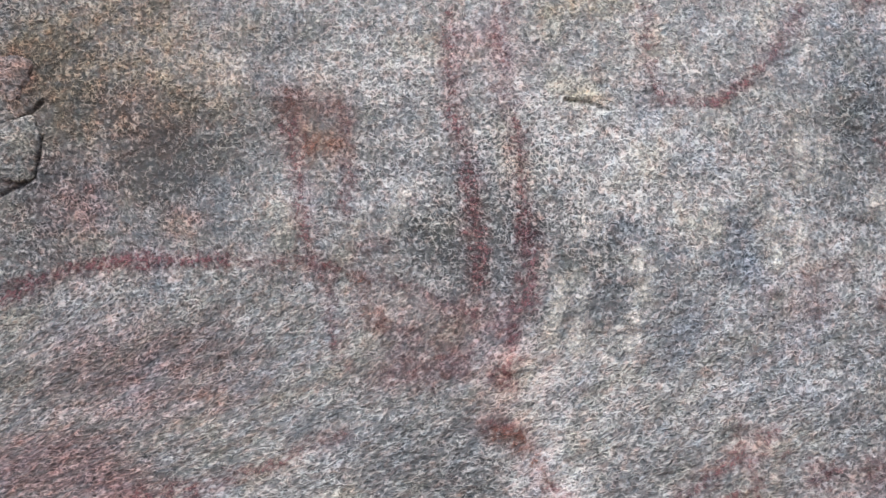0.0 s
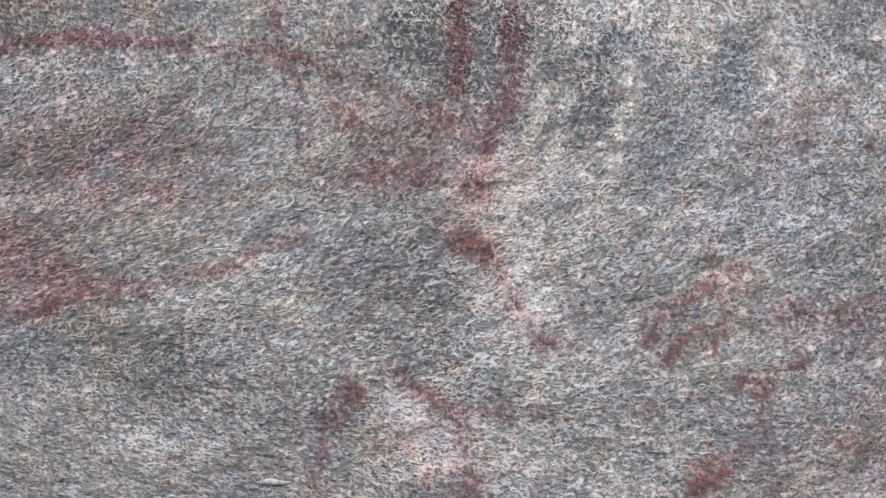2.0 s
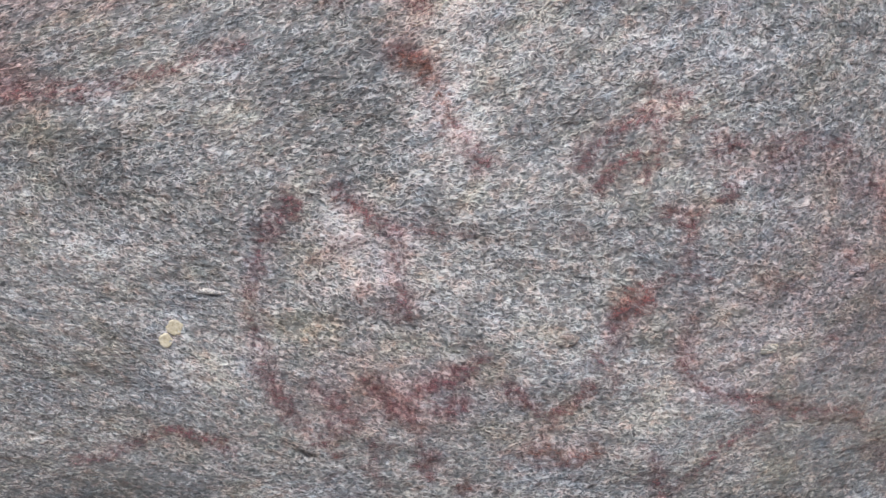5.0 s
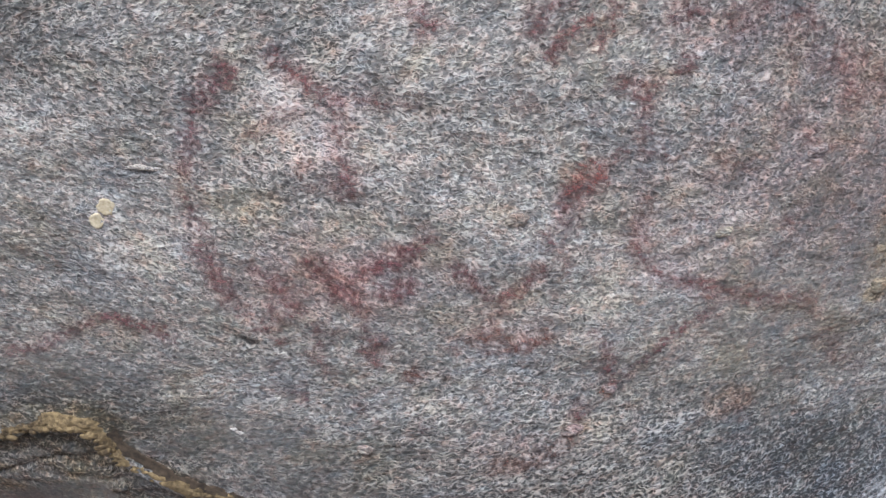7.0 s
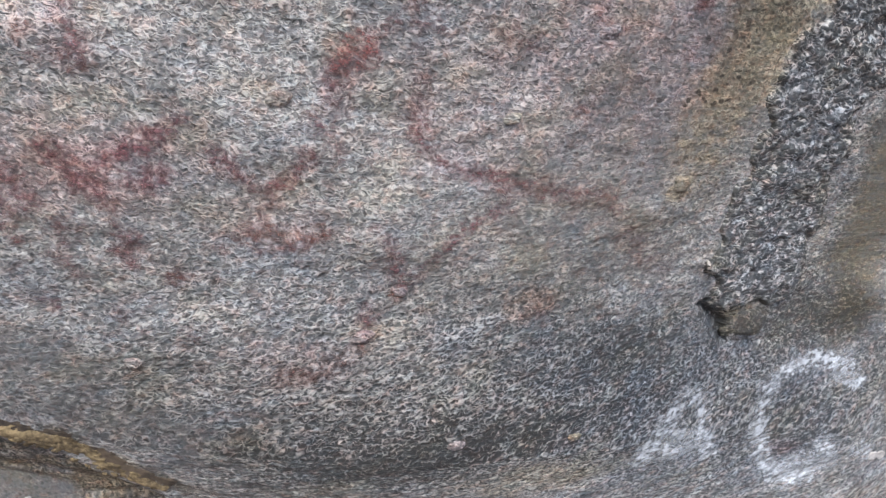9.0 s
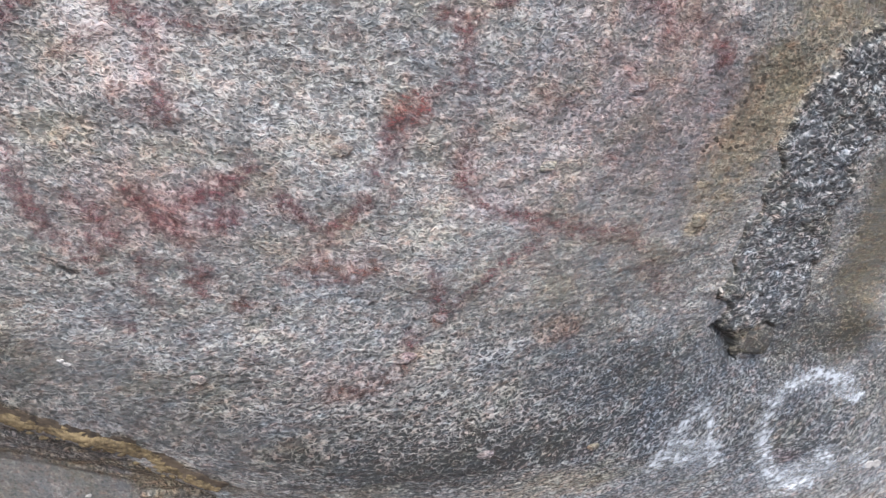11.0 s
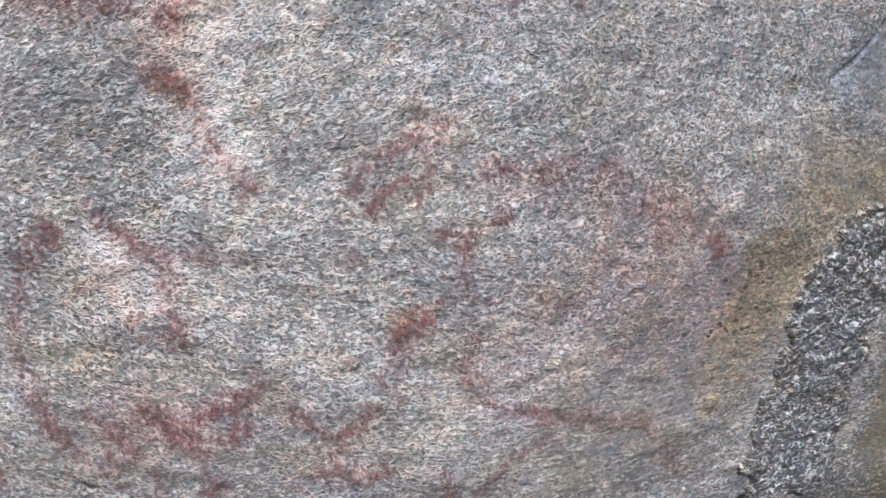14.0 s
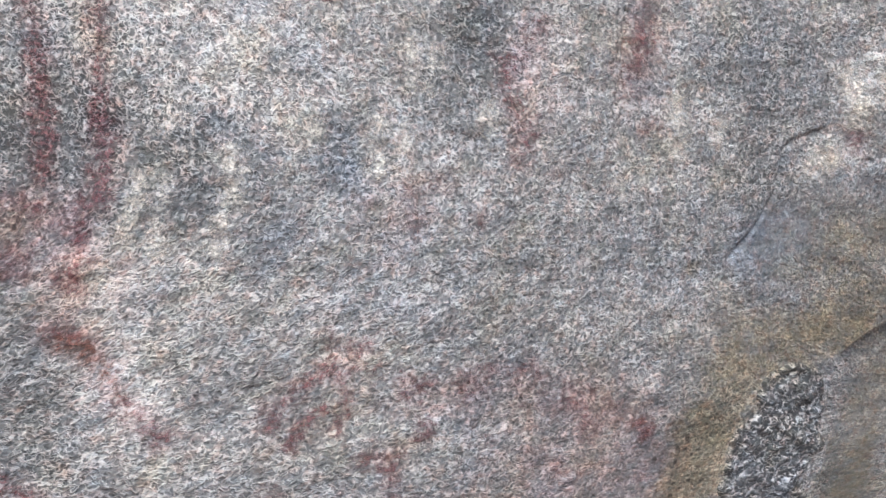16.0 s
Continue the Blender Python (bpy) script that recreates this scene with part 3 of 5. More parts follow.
stain_shade("dark", 0.476, 1.478, 0.038, 0.037, 0.00, 0.50)
stain_shade("ochre", 0.553, 1.295, 0.124, 0.054, -0.05, 0.90)
stain_shade("ochre", 0.492, 1.215, 0.082, 0.070, -0.17, 0.75)
stain_shade("ochre", 0.471, 1.138, 0.058, 0.054, -0.21, 0.60)
stain_shade("ochre", 0.745, 1.146, 0.050, 0.142, -0.05, 0.60)
stain_shade("smooth", 0.742, 1.155, 0.060, 0.142, -0.05, 0.60)
stain_shade("ochre", 0.699, 1.289, 0.045, 0.032, -0.06, 0.50)
stain_shade("pale", -0.021, 1.568, 0.111, 0.045, 0.10, 0.05)
stain_shade("blue", 0.011, 1.500, 0.023, 0.040, 0.10, 0.70)
stain_shade("dark", 0.011, 1.515, 0.023, 0.045, 0.10, 0.40)
stain_shade("dark", -0.116, 1.510, 0.027, 0.013, 0.11, 0.60)
stain_shade("blue", -0.116, 1.510, 0.027, 0.013, 0.11, 0.60)
stain_shade("dark", -0.115, 1.455, 0.030, 0.025, 0.10, 0.40)
stain_shade("pink", 0.298, 1.207, 0.129, 0.072, -0.13, 0.40)
stain_shade("dark", 0.138, 1.612, 0.033, 0.040, 0.08, 0.50)
stain_shade("pale", 0.209, 1.580, 0.052, 0.060, 0.08, 0.40)
stain_shade("pink", 0.209, 1.580, 0.052, 0.060, 0.08, 0.20)
stain_shade("pale", 0.320, 1.537, 0.063, 0.054, 0.07, 0.25)
stain_shade("ochre", 0.627, 1.401, 0.064, 0.059, 0.00, 0.70)
stain_shade("ochre", 0.662, 1.320, 0.085, 0.057, 0.00, 0.70)
stain_shade("smooth", 0.662, 1.320, 0.077, 0.048, 0.00, 0.40)
stain_shade("smooth", 0.600, 1.435, 0.080, 0.054, 0.00, 0.40)
stain_shade("blue", 0.417, 1.389, 0.083, 0.046, 0.00, 0.50)
stain_shade("ochre", 0.402, 1.383, 0.013, 0.009, 0.00, 0.80)
stain_shade("pale", 0.359, 1.258, 0.021, 0.013, -0.12, 0.70)
stain_shade("pale", 0.388, 1.553, 0.063, 0.022, 0.00, 0.40)
stain_shade("pink", 0.065, 1.441, 0.044, 0.044, 0.09, 0.30)
stain_shade("blue", 0.250, 1.416, 0.104, 0.033, 0.00, 0.30)
stain_shade("pale", 0.007, 1.305, 0.060, 0.033, 0.00, 0.30)
stain_shade("pink", 0.358, 1.092, 0.094, 0.124, -0.06, 0.15)
stain_shade("smooth", 0.503, 1.405, 0.053, 0.051, 0.13, 0.30)
stain_shade("blue", 0.503, 1.405, 0.053, 0.051, 0.13, 0.60)
stain_shade("pale", -0.215, 1.374, 0.045, 0.027, 0.10, 0.20)
stain_shade("pink", -0.223, 1.354, 0.027, 0.027, 0.11, 0.35)
stain_shade("pale", -0.274, 1.250, 0.030, 0.010, 0.10, 0.40)
stain_shade("pink", 0.026, 1.113, 0.033, 0.024, 0.00, 0.30)
stain_shade("pale", 0.007, 1.336, 0.035, 0.045, 0.10, 0.30)
stain_shade("ochre", -0.042, 1.071, 0.020, 0.015, 0.00, 0.40)
stain_shade("pink", -0.611, 1.475, 0.134, 0.016, 0.16, 0.32)
stain_shade("pink", -0.427, 1.484, 0.067, 0.015, -0.06, 0.24)
stain_shade("pink", -0.305, 1.458, 0.080, 0.012, -0.30, 0.13)
stain_shade("pink", -0.610, 1.231, 0.100, 0.022, 0.27, 0.19)
stain_shade("pink", -0.480, 1.269, 0.063, 0.018, 0.33, 0.22)
stain_shade("pink", -0.396, 1.303, 0.049, 0.017, 0.44, 0.14)
stain_shade("pink", -0.419, 1.641, 0.034, 0.027, -0.91, 0.22)
stain_shade("pink", -0.392, 1.641, 0.043, 0.021, -0.04, 0.18)
stain_shade("pink", -0.409, 1.562, 0.078, 0.019, -1.40, 0.24)
stain_shade("pink", -0.363, 1.583, 0.065, 0.018, -1.55, 0.21)
stain_shade("pink", -0.385, 1.602, 0.031, 0.019, 0.16, 0.19)
stain_shade("pink", -0.380, 1.435, 0.070, 0.016, -1.32, 0.16)
stain_shade("pink", -0.341, 1.445, 0.046, 0.019, -1.17, 0.18)
stain_shade("pink", -0.337, 1.503, 0.030, 0.016, -0.02, 0.14)
stain_shade("pink", -0.251, 1.634, 0.110, 0.019, -1.47, 0.24)
stain_shade("pink", -0.237, 1.503, 0.054, 0.018, -1.52, 0.29)
stain_shade("pink", -0.204, 1.684, 0.076, 0.022, -1.53, 0.19)
stain_shade("pink", -0.193, 1.559, 0.074, 0.019, -1.46, 0.24)
stain_shade("pink", -0.195, 1.460, 0.067, 0.019, -1.80, 0.24)
stain_shade("pink", -0.228, 1.701, 0.038, 0.025, 0.02, 0.14)
stain_shade("pink", -0.222, 1.430, 0.034, 0.024, -0.96, 0.14)
stain_shade("pink", -0.064, 1.691, 0.053, 0.016, -1.53, 0.21)
stain_shade("pink", -0.014, 1.645, 0.061, 0.012, 0.17, 0.24)
stain_shade("pink", 0.069, 1.697, 0.054, 0.016, 0.86, 0.18)
stain_shade("pink", 0.161, 1.731, 0.030, 0.038, -0.95, 0.18)
stain_shade("pink", -0.210, 1.391, 0.030, 0.023, 1.13, 0.26)
stain_shade("pink", -0.215, 1.324, 0.036, 0.021, -0.31, 0.27)
stain_shade("pink", -0.191, 1.303, 0.032, 0.021, -0.99, 0.24)
stain_shade("pink", -0.156, 1.256, 0.049, 0.020, -0.75, 0.24)
stain_shade("pink", -0.281, 1.401, 0.062, 0.044, 0.17, 0.10)
stain_shade("pink", -0.320, 1.379, 0.037, 0.022, -0.20, 0.11)
stain_shade("pink", 0.005, 1.342, 0.041, 0.011, -1.30, 0.16)
stain_shade("pink", 0.034, 1.315, 0.029, 0.013, 0.64, 0.26)
stain_shade("pink", 0.003, 1.292, 0.047, 0.014, 0.38, 0.27)
stain_shade("pink", 0.021, 1.271, 0.035, 0.013, -1.62, 0.16)
stain_shade("pink", -0.041, 1.244, 0.034, 0.019, -1.81, 0.14)
stain_shade("pink", -0.008, 1.240, 0.034, 0.013, 0.82, 0.19)
stain_shade("pink", 0.000, 1.308, 0.012, 0.010, -0.83, 0.16)
stain_shade("pink", 0.022, 1.330, 0.023, 0.010, -1.65, 0.13)
stain_shade("pink", 0.159, 1.286, 0.054, 0.025, 0.20, 0.21)
stain_shade("pink", 0.110, 1.266, 0.044, 0.024, 0.24, 0.14)
stain_shade("pink", 0.233, 1.287, 0.043, 0.030, -0.07, 0.14)
stain_shade("pink", 0.307, 1.246, 0.085, 0.037, -0.36, 0.18)
stain_shade("pink", 0.292, 1.220, 0.030, 0.032, -0.55, 0.13)
stain_shade("pink", 0.193, 1.240, 0.051, 0.029, -0.01, 0.11)
stain_shade("pink", 0.074, 1.214, 0.046, 0.017, 0.40, 0.18)
stain_shade("pink", 0.074, 1.190, 0.033, 0.018, -1.51, 0.18)
stain_shade("pink", 0.056, 1.216, 0.024, 0.017, -0.41, 0.11)
stain_shade("pink", 0.028, 1.112, 0.035, 0.022, 0.69, 0.32)
stain_shade("pink", 0.013, 1.080, 0.024, 0.014, -1.46, 0.21)
stain_shade("pink", 0.071, 1.143, 0.042, 0.013, 0.19, 0.13)
stain_shade("pink", 0.091, 1.100, 0.038, 0.021, -1.54, 0.13)
stain_shade("pink", 0.097, 1.065, 0.016, 0.013, 0.97, 0.16)
stain_shade("pink", 0.157, 1.018, 0.096, 0.018, -0.22, 0.22)
stain_shade("pink", 0.300, 0.983, 0.070, 0.018, -0.40, 0.19)
stain_shade("pink", 0.383, 0.929, 0.060, 0.023, -0.67, 0.13)
stain_shade("pink", 0.181, 0.936, 0.092, 0.013, -2.40, 0.18)
stain_shade("pink", 0.086, 0.920, 0.049, 0.015, -1.28, 0.19)
stain_shade("pink", 0.075, 0.842, 0.040, 0.020, -1.92, 0.19)
stain_shade("pink", 0.039, 0.785, 0.074, 0.029, -2.62, 0.16)
stain_shade("pink", 0.090, 1.072, 0.025, 0.011, 0.71, 0.19)
stain_shade("pink", 0.018, 1.076, 0.026, 0.017, -1.46, 0.16)
stain_shade("pink", 0.020, 1.034, 0.026, 0.014, 0.82, 0.13)
stain_shade("pink", -0.146, 1.010, 0.060, 0.016, 0.61, 0.26)
stain_shade("pink", -0.060, 0.993, 0.037, 0.014, -0.65, 0.22)
stain_shade("pink", -0.013, 0.996, 0.040, 0.014, 0.81, 0.19)
stain_shade("pink", -0.037, 0.951, 0.037, 0.016, 1.10, 0.18)
stain_shade("pink", -0.134, 0.976, 0.025, 0.013, 0.60, 0.16)
stain_shade("pink", -0.205, 0.983, 0.033, 0.014, -0.83, 0.18)
stain_shade("pink", -0.106, 0.876, 0.018, 0.017, 0.59, 0.16)
stain_shade("pink", -0.004, 0.929, 0.050, 0.015, 0.35, 0.14)
stain_shade("pink", -0.172, 0.960, 0.028, 0.017, -1.04, 0.14)
stain_shade("pink", -0.332, 1.143, 0.054, 0.022, -1.97, 0.22)
stain_shade("pink", -0.347, 1.055, 0.058, 0.020, -1.49, 0.16)
stain_shade("pink", -0.316, 0.971, 0.063, 0.020, -1.03, 0.16)
stain_shade("pink", -0.247, 1.177, 0.047, 0.017, -0.51, 0.27)
stain_shade("pink", -0.210, 1.142, 0.034, 0.019, -1.41, 0.24)
stain_shade("pink", -0.169, 1.170, 0.044, 0.016, 0.11, 0.14)
stain_shade("pink", -0.197, 1.089, 0.032, 0.021, -1.13, 0.22)
stain_shade("pink", -0.238, 1.095, 0.020, 0.022, -0.31, 0.22)
stain_shade("pink", -0.267, 1.132, 0.038, 0.015, 0.60, 0.14)
stain_shade("pink", -0.257, 0.960, 0.049, 0.019, -0.56, 0.18)
stain_shade("pink", -0.195, 0.976, 0.042, 0.022, -0.72, 0.16)
stain_shade("pink", -0.253, 0.930, 0.043, 0.019, 0.39, 0.16)
stain_shade("pink", -0.153, 0.908, 0.031, 0.022, 0.99, 0.16)
stain_shade("pink", -0.108, 0.881, 0.018, 0.023, 0.46, 0.14)
stain_shade("pink", -0.506, 0.841, 0.070, 0.015, 0.54, 0.16)
stain_shade("pink", -0.409, 0.880, 0.062, 0.017, 0.05, 0.27)
stain_shade("pink", 0.182, 1.554, 0.064, 0.028, -1.26, 0.22)
stain_shade("pink", 0.199, 1.607, 0.043, 0.026, -1.96, 0.16)
stain_shade("pink", 0.314, 1.614, 0.082, 0.040, -1.79, 0.19)
stain_shade("pink", 0.314, 1.609, 0.037, 0.019, -1.66, 0.18)
stain_shade("pink", 0.335, 1.534, 0.028, 0.026, -1.63, 0.14)
stain_shade("pink", 0.185, 1.494, 0.023, 0.022, -1.26, 0.13)
stain_shade("pink", 0.228, 1.480, 0.020, 0.023, -0.97, 0.11)
stain_shade("pink", 0.097, 1.472, 0.046, 0.025, 0.38, 0.11)
stain_shade("pink", 0.085, 1.434, 0.019, 0.013, -1.38, 0.14)
stain_shade("pink", 0.147, 1.440, 0.017, 0.016, -1.26, 0.16)
stain_shade("pink", 0.597, 1.534, 0.027, 0.024, -1.26, 0.19)
stain_shade("ochre", 0.467, 1.189, 0.045, 0.050, -0.50, 0.70)
stain_shade("ochre", 0.428, 1.095, 0.050, 0.070, 0.00, 0.35)
stain_shade("ochre", 0.491, 1.231, 0.050, 0.050, -0.40, 0.60)
stain_shade("ochre", 0.455, 1.150, 0.050, 0.070, -0.20, 0.40)
stain_shade("pink", -0.247, 1.420, 0.060, 0.040, 0.00, 0.25)
stain_shade("pink", -0.206, 1.374, 0.060, 0.050, 0.00, 0.15)
stain_shade("pink", -0.279, 1.410, 0.070, 0.050, 0.00, 0.15)
stain_shade("ochre", -0.385, 1.595, 0.040, 0.040, 0.00, 0.35)
stain_shade("pink", -0.391, 1.623, 0.040, 0.050, 0.00, 0.40)
stain_shade("pink", -0.188, 1.099, 0.060, 0.050, 0.00, 0.10)
stain_shade("pink", -0.217, 0.991, 0.070, 0.050, 0.00, 0.30)
stain_shade("pink", 0.211, 1.153, 0.100, 0.050, 0.00, 0.25)
stain_shade("pink", 0.129, 1.273, 0.120, 0.030, 0.00, 0.25)
stain_shade("dark", 0.322, 0.670, 0.090, 0.045, 0.10, 0.50)
stain_shade("dark", 0.145, 0.643, 0.120, 0.040, 0.00, 0.35)
stain_shade("ochre", 0.406, 0.587, 0.070, 0.030, 0.10, 0.30)
stain_shade("dark", 0.434, 0.783, 0.100, 0.035, 0.35, 0.30)
stain_shade("ochre", -0.018, 0.636, 0.120, 0.040, -0.10, 0.30)
stain_shade("pale", -0.137, 1.457, 0.016, 0.0086, -1.79, 0.68)
stain_shade("pale", -0.143, 1.417, 0.024, 0.0086, -1.70, 0.68)
stain_shade("pale", -0.159, 1.460, 0.013, 0.0075, -1.69, 0.60)
stain_shade("pale", -0.165, 1.429, 0.019, 0.0075, -1.81, 0.60)
stain_shade("pale", -0.082, 1.487, 0.016, 0.0115, -1.54, 0.68)
stain_shade("pale", -0.084, 1.456, 0.016, 0.0115, -1.76, 0.68)
stain_shade("pale", -0.087, 1.429, 0.012, 0.0092, -1.61, 0.60)
stain_shade("pale", -0.093, 1.407, 0.011, 0.0092, -2.06, 0.60)
stain_shade("pale", -0.135, 1.518, 0.008, 0.0126, -0.32, 0.45)
stain_shade("pale", -0.118, 1.518, 0.009, 0.0126, 0.39, 0.45)
stain_shade("pale", -0.005, 1.536, 0.013, 0.0080, -1.76, 0.68)
stain_shade("pale", -0.010, 1.506, 0.017, 0.0080, -1.72, 0.68)
stain_shade("pale", 0.046, 1.519, 0.013, 0.0098, -1.76, 0.60)
stain_shade("pale", 0.045, 1.489, 0.017, 0.0098, -1.48, 0.60)
stain_shade("pale", 0.097, 1.587, 0.014, 0.0063, -1.53, 0.68)
stain_shade("pale", 0.097, 1.560, 0.014, 0.0063, -1.61, 0.68)
stain_shade("pale", 0.106, 1.585, 0.016, 0.0063, -1.60, 0.52)
stain_shade("pale", 0.070, 1.512, 0.015, 0.0098, -1.44, 0.52)
stain_shade("pale", -0.306, 1.547, 0.013, 0.0080, -1.80, 0.45)
stain_shade("pale", -0.318, 1.520, 0.016, 0.0080, -2.13, 0.45)
stain_shade("pale", -0.205, 1.575, 0.008, 0.0115, -0.79, 0.38)
stain_shade("pale", 0.077, 1.593, 0.015, 0.0103, -1.37, 0.52)
stain_shade("pale", 0.079, 1.562, 0.016, 0.0103, -1.64, 0.52)
stain_shade("pale", 0.148, 1.534, 0.011, 0.0138, -0.66, 0.52)
stain_shade("pale", 0.164, 1.519, 0.011, 0.0138, -0.79, 0.52)
stain_shade("pale", 0.363, 1.556, 0.018, 0.0103, -1.20, 0.45)
stain_shade("pale", 0.369, 1.520, 0.021, 0.0103, -1.62, 0.45)
stain_shade("pale", 0.418, 1.534, 0.021, 0.0092, -1.35, 0.45)
stain_shade("pale", 0.587, 1.594, 0.024, 0.0138, -1.06, 0.52)
stain_shade("pale", 0.593, 1.557, 0.017, 0.0138, -1.87, 0.52)
stain_shade("pale", 0.547, 1.504, 0.018, 0.0115, 0.59, 0.45)
stain_shade("pale", 0.572, 1.505, 0.013, 0.0115, -0.76, 0.45)
stain_shade("pale", 0.301, 1.469, 0.016, 0.0069, -1.29, 0.45)
stain_shade("dark", -0.170, 1.470, 0.130, 0.070, 0.00, 0.40)
stain_shade("dark", -0.330, 1.620, 0.100, 0.080, 0.00, 0.25)
stain_shade("smooth", -0.300, 0.740, 0.140, 0.050, 0.15, 0.45)
stain_shade("smooth", -0.120, 0.660, 0.160, 0.050, -0.10, 0.45)
stain_shade("smooth", -0.480, 0.800, 0.120, 0.040, 0.20, 0.40)
stain_shade("smooth", 0.300, 0.960, 0.140, 0.100, 0.00, 0.25)
stain_shade("smooth", 0.130, 0.620, 0.120, 0.040, 0.00, 0.30)
stain_shade("dark", 0.700, 1.000, 0.030, 0.160, 0.00, 0.30)
stain_shade("dark", -0.600, 1.590, 0.120, 0.090, 0.00, 0.40)
stain_shade("dark", -0.600, 1.260, 0.120, 0.080, 0.00, 0.30)
stain_shade("dark", -0.240, 1.500, 0.070, 0.070, 0.00, 0.35)
stain_shade("dark", 0.600, 0.650, 0.220, 0.110, 0.00, 0.50)
stain_shade("dark", 0.420, 0.720, 0.160, 0.060, 0.20, 0.30)
stain_shade("pale", -0.250, 1.130, 0.060, 0.060, 0.00, 0.40)
stain_shade("pale", -0.615, 1.594, 0.014, 0.045, 0.00, 0.70)
stain_shade("pink", -0.623, 1.538, 0.030, 0.030, 0.00, 0.60)
stain_shade("pale", -0.653, 1.539, 0.025, 0.020, 0.00, 0.40)
stain_shade("pink", -0.530, 1.525, 0.025, 0.020, 0.30, 0.60)
stain_shade("pale", -0.524, 1.525, 0.020, 0.015, 0.00, 0.50)
stain_shade("dark", -0.558, 1.588, 0.045, 0.030, 0.00, 0.40)
stain_shade("dark", -0.664, 1.691, 0.050, 0.030, 0.00, 0.60)
stain_shade("dark", -0.471, 1.591, 0.045, 0.025, 0.00, 0.60)
stain_shade("pale", -0.437, 1.535, 0.030, 0.025, 0.00, 0.50)
stain_shade("dark", -0.448, 1.630, 0.030, 0.035, 0.00, 0.40)
stain_shade("pale", -0.493, 1.676, 0.050, 0.030, 0.00, 0.50)
stain_shade("pale", -0.379, 1.673, 0.050, 0.030, 0.00, 0.40)
stain_shade("dark", -0.380, 1.551, 0.020, 0.030, 0.00, 0.40)
stain_shade("pink", -0.591, 1.650, 0.040, 0.020, 0.40, 0.40)
stain_shade("pale", -0.586, 1.622, 0.030, 0.015, 0.50, 0.50)
stain_shade("ochre", -0.539, 1.660, 0.060, 0.040, 0.00, 0.12)
stain_shade("dark", -0.512, 1.559, 0.040, 0.030, 0.00, 0.25)
stain_shade("dark", -0.330, 1.583, 0.030, 0.025, 0.00, 0.40)
stain_shade("dark", -0.271, 1.495, 0.050, 0.040, 0.00, 0.10)
stain_shade("dark", -0.213, 1.468, 0.020, 0.030, 0.00, 0.15)
# more of the belly's underside shade, painted dark
stain_shade("dark", 0.300, 0.646, 0.100, 0.050, 0.10, 1.20)
stain_shade("dark", 0.740, 0.631, 0.120, 0.060, 0.00, 0.80)
# painted shade low on the belly
stain_shade("dark", 0.147, 0.612, 0.120, 0.050, 0.00, 0.90)
stain_shade("smooth", 0.232, 0.682, 0.450, 0.100, 0.00, -0.35)
stain_shade("dark", -0.236, 1.090, 0.060, 0.050, 0.00, 0.25)
stain_shade("pale", 0.172, 1.073, 0.100, 0.050, 0.00, 0.30)
stain_shade("pale", 0.356, 1.335, 0.120, 0.060, 0.00, 0.30)
stain_shade("pale", 0.261, 1.218, 0.100, 0.060, 0.00, 0.25)
stain_shade("dark", -0.226, 1.562, 0.060, 0.080, 0.00, 0.30)
stain_shade("dark", -0.244, 1.243, 0.060, 0.060, 0.00, 0.35)
stain_shade("dark", 0.119, 0.685, 0.100, 0.040, 0.00, 0.50)
stain_shade("dark", 0.077, 0.781, 0.080, 0.030, 0.00, 0.30)
stain_shade("dark", 0.360, 0.770, 0.100, 0.040, 0.30, 0.40)
stain_shade("dark", 0.226, 0.843, 0.120, 0.060, 0.10, 0.40)
stain_shade("dark", 0.324, 1.099, 0.080, 0.100, 0.00, 0.25)
# painted shade again, wider, along the belly's underside
stain_shade("dark", 0.300, 0.667, 0.160, 0.060, 0.10, 1.10)
stain_shade("dark", 0.085, 0.731, 0.140, 0.050, 0.00, 0.40)
stain_shade("dark", 0.803, 0.593, 0.140, 0.060, 0.00, 0.40)
stain_shade("dark", 0.502, 0.612, 0.100, 0.050, 0.00, 0.50)
stain_shade("smooth", -0.551, 1.609, 0.170, 0.120, 0.00, 0.20)
stain_shade("dark", -0.613, 1.644, 0.030, 0.030, 0.00, 0.50)
stain_shade("pink", -0.562, 1.626, 0.050, 0.025, 0.00, 0.40)
stain_shade("pale", -0.419, 1.689, 0.050, 0.030, 0.00, -0.30)
stain_shade("dark", 0.139, 1.586, 0.050, 0.100, 0.00, 0.40)
stain_shade("blue", 0.139, 1.586, 0.050, 0.100, 0.00, 0.40)
stain_shade("dark", -0.341, 1.152, 0.060, 0.040, 0.00, 0.30)
stain_shade("dark", -0.220, 1.174, 0.050, 0.050, 0.00, 0.25)
stain_shade("dark", -0.302, 1.376, 0.080, 0.050, 0.00, 0.30)
stain_shade("dark", 0.522, 0.686, 0.130, 0.060, 0.00, 0.60)
stain_shade("dark", 0.208, 0.693, 0.130, 0.050, 0.00, 0.50)
stain_shade("pale", -0.264, 0.810, 0.120, 0.030, 0.00, 0.35)
stain_shade("pale", -0.165, 1.547, 0.100, 0.050, 0.00, 0.30)
stain_shade("pale", -0.159, 1.360, 0.060, 0.060, 0.00, 0.30)
stain_shade("dark", 0.400, 0.650, 0.120, 0.050, 0.00, 0.40)
stain_shade("smooth", 0.400, 1.120, 0.120, 0.120, 0.00, 0.40)
stain_shade("smooth", 0.520, 1.290, 0.130, 0.060, -0.10, 0.35)
stain_shade("pale", 0.380, 1.080, 0.100, 0.110, 0.00, 0.25)
stain_shade("dark", 0.363, 0.665, 0.130, 0.050, 0.10, 0.50)
stain_shade("dark", 0.142, 0.634, 0.140, 0.050, 0.00, 0.30)
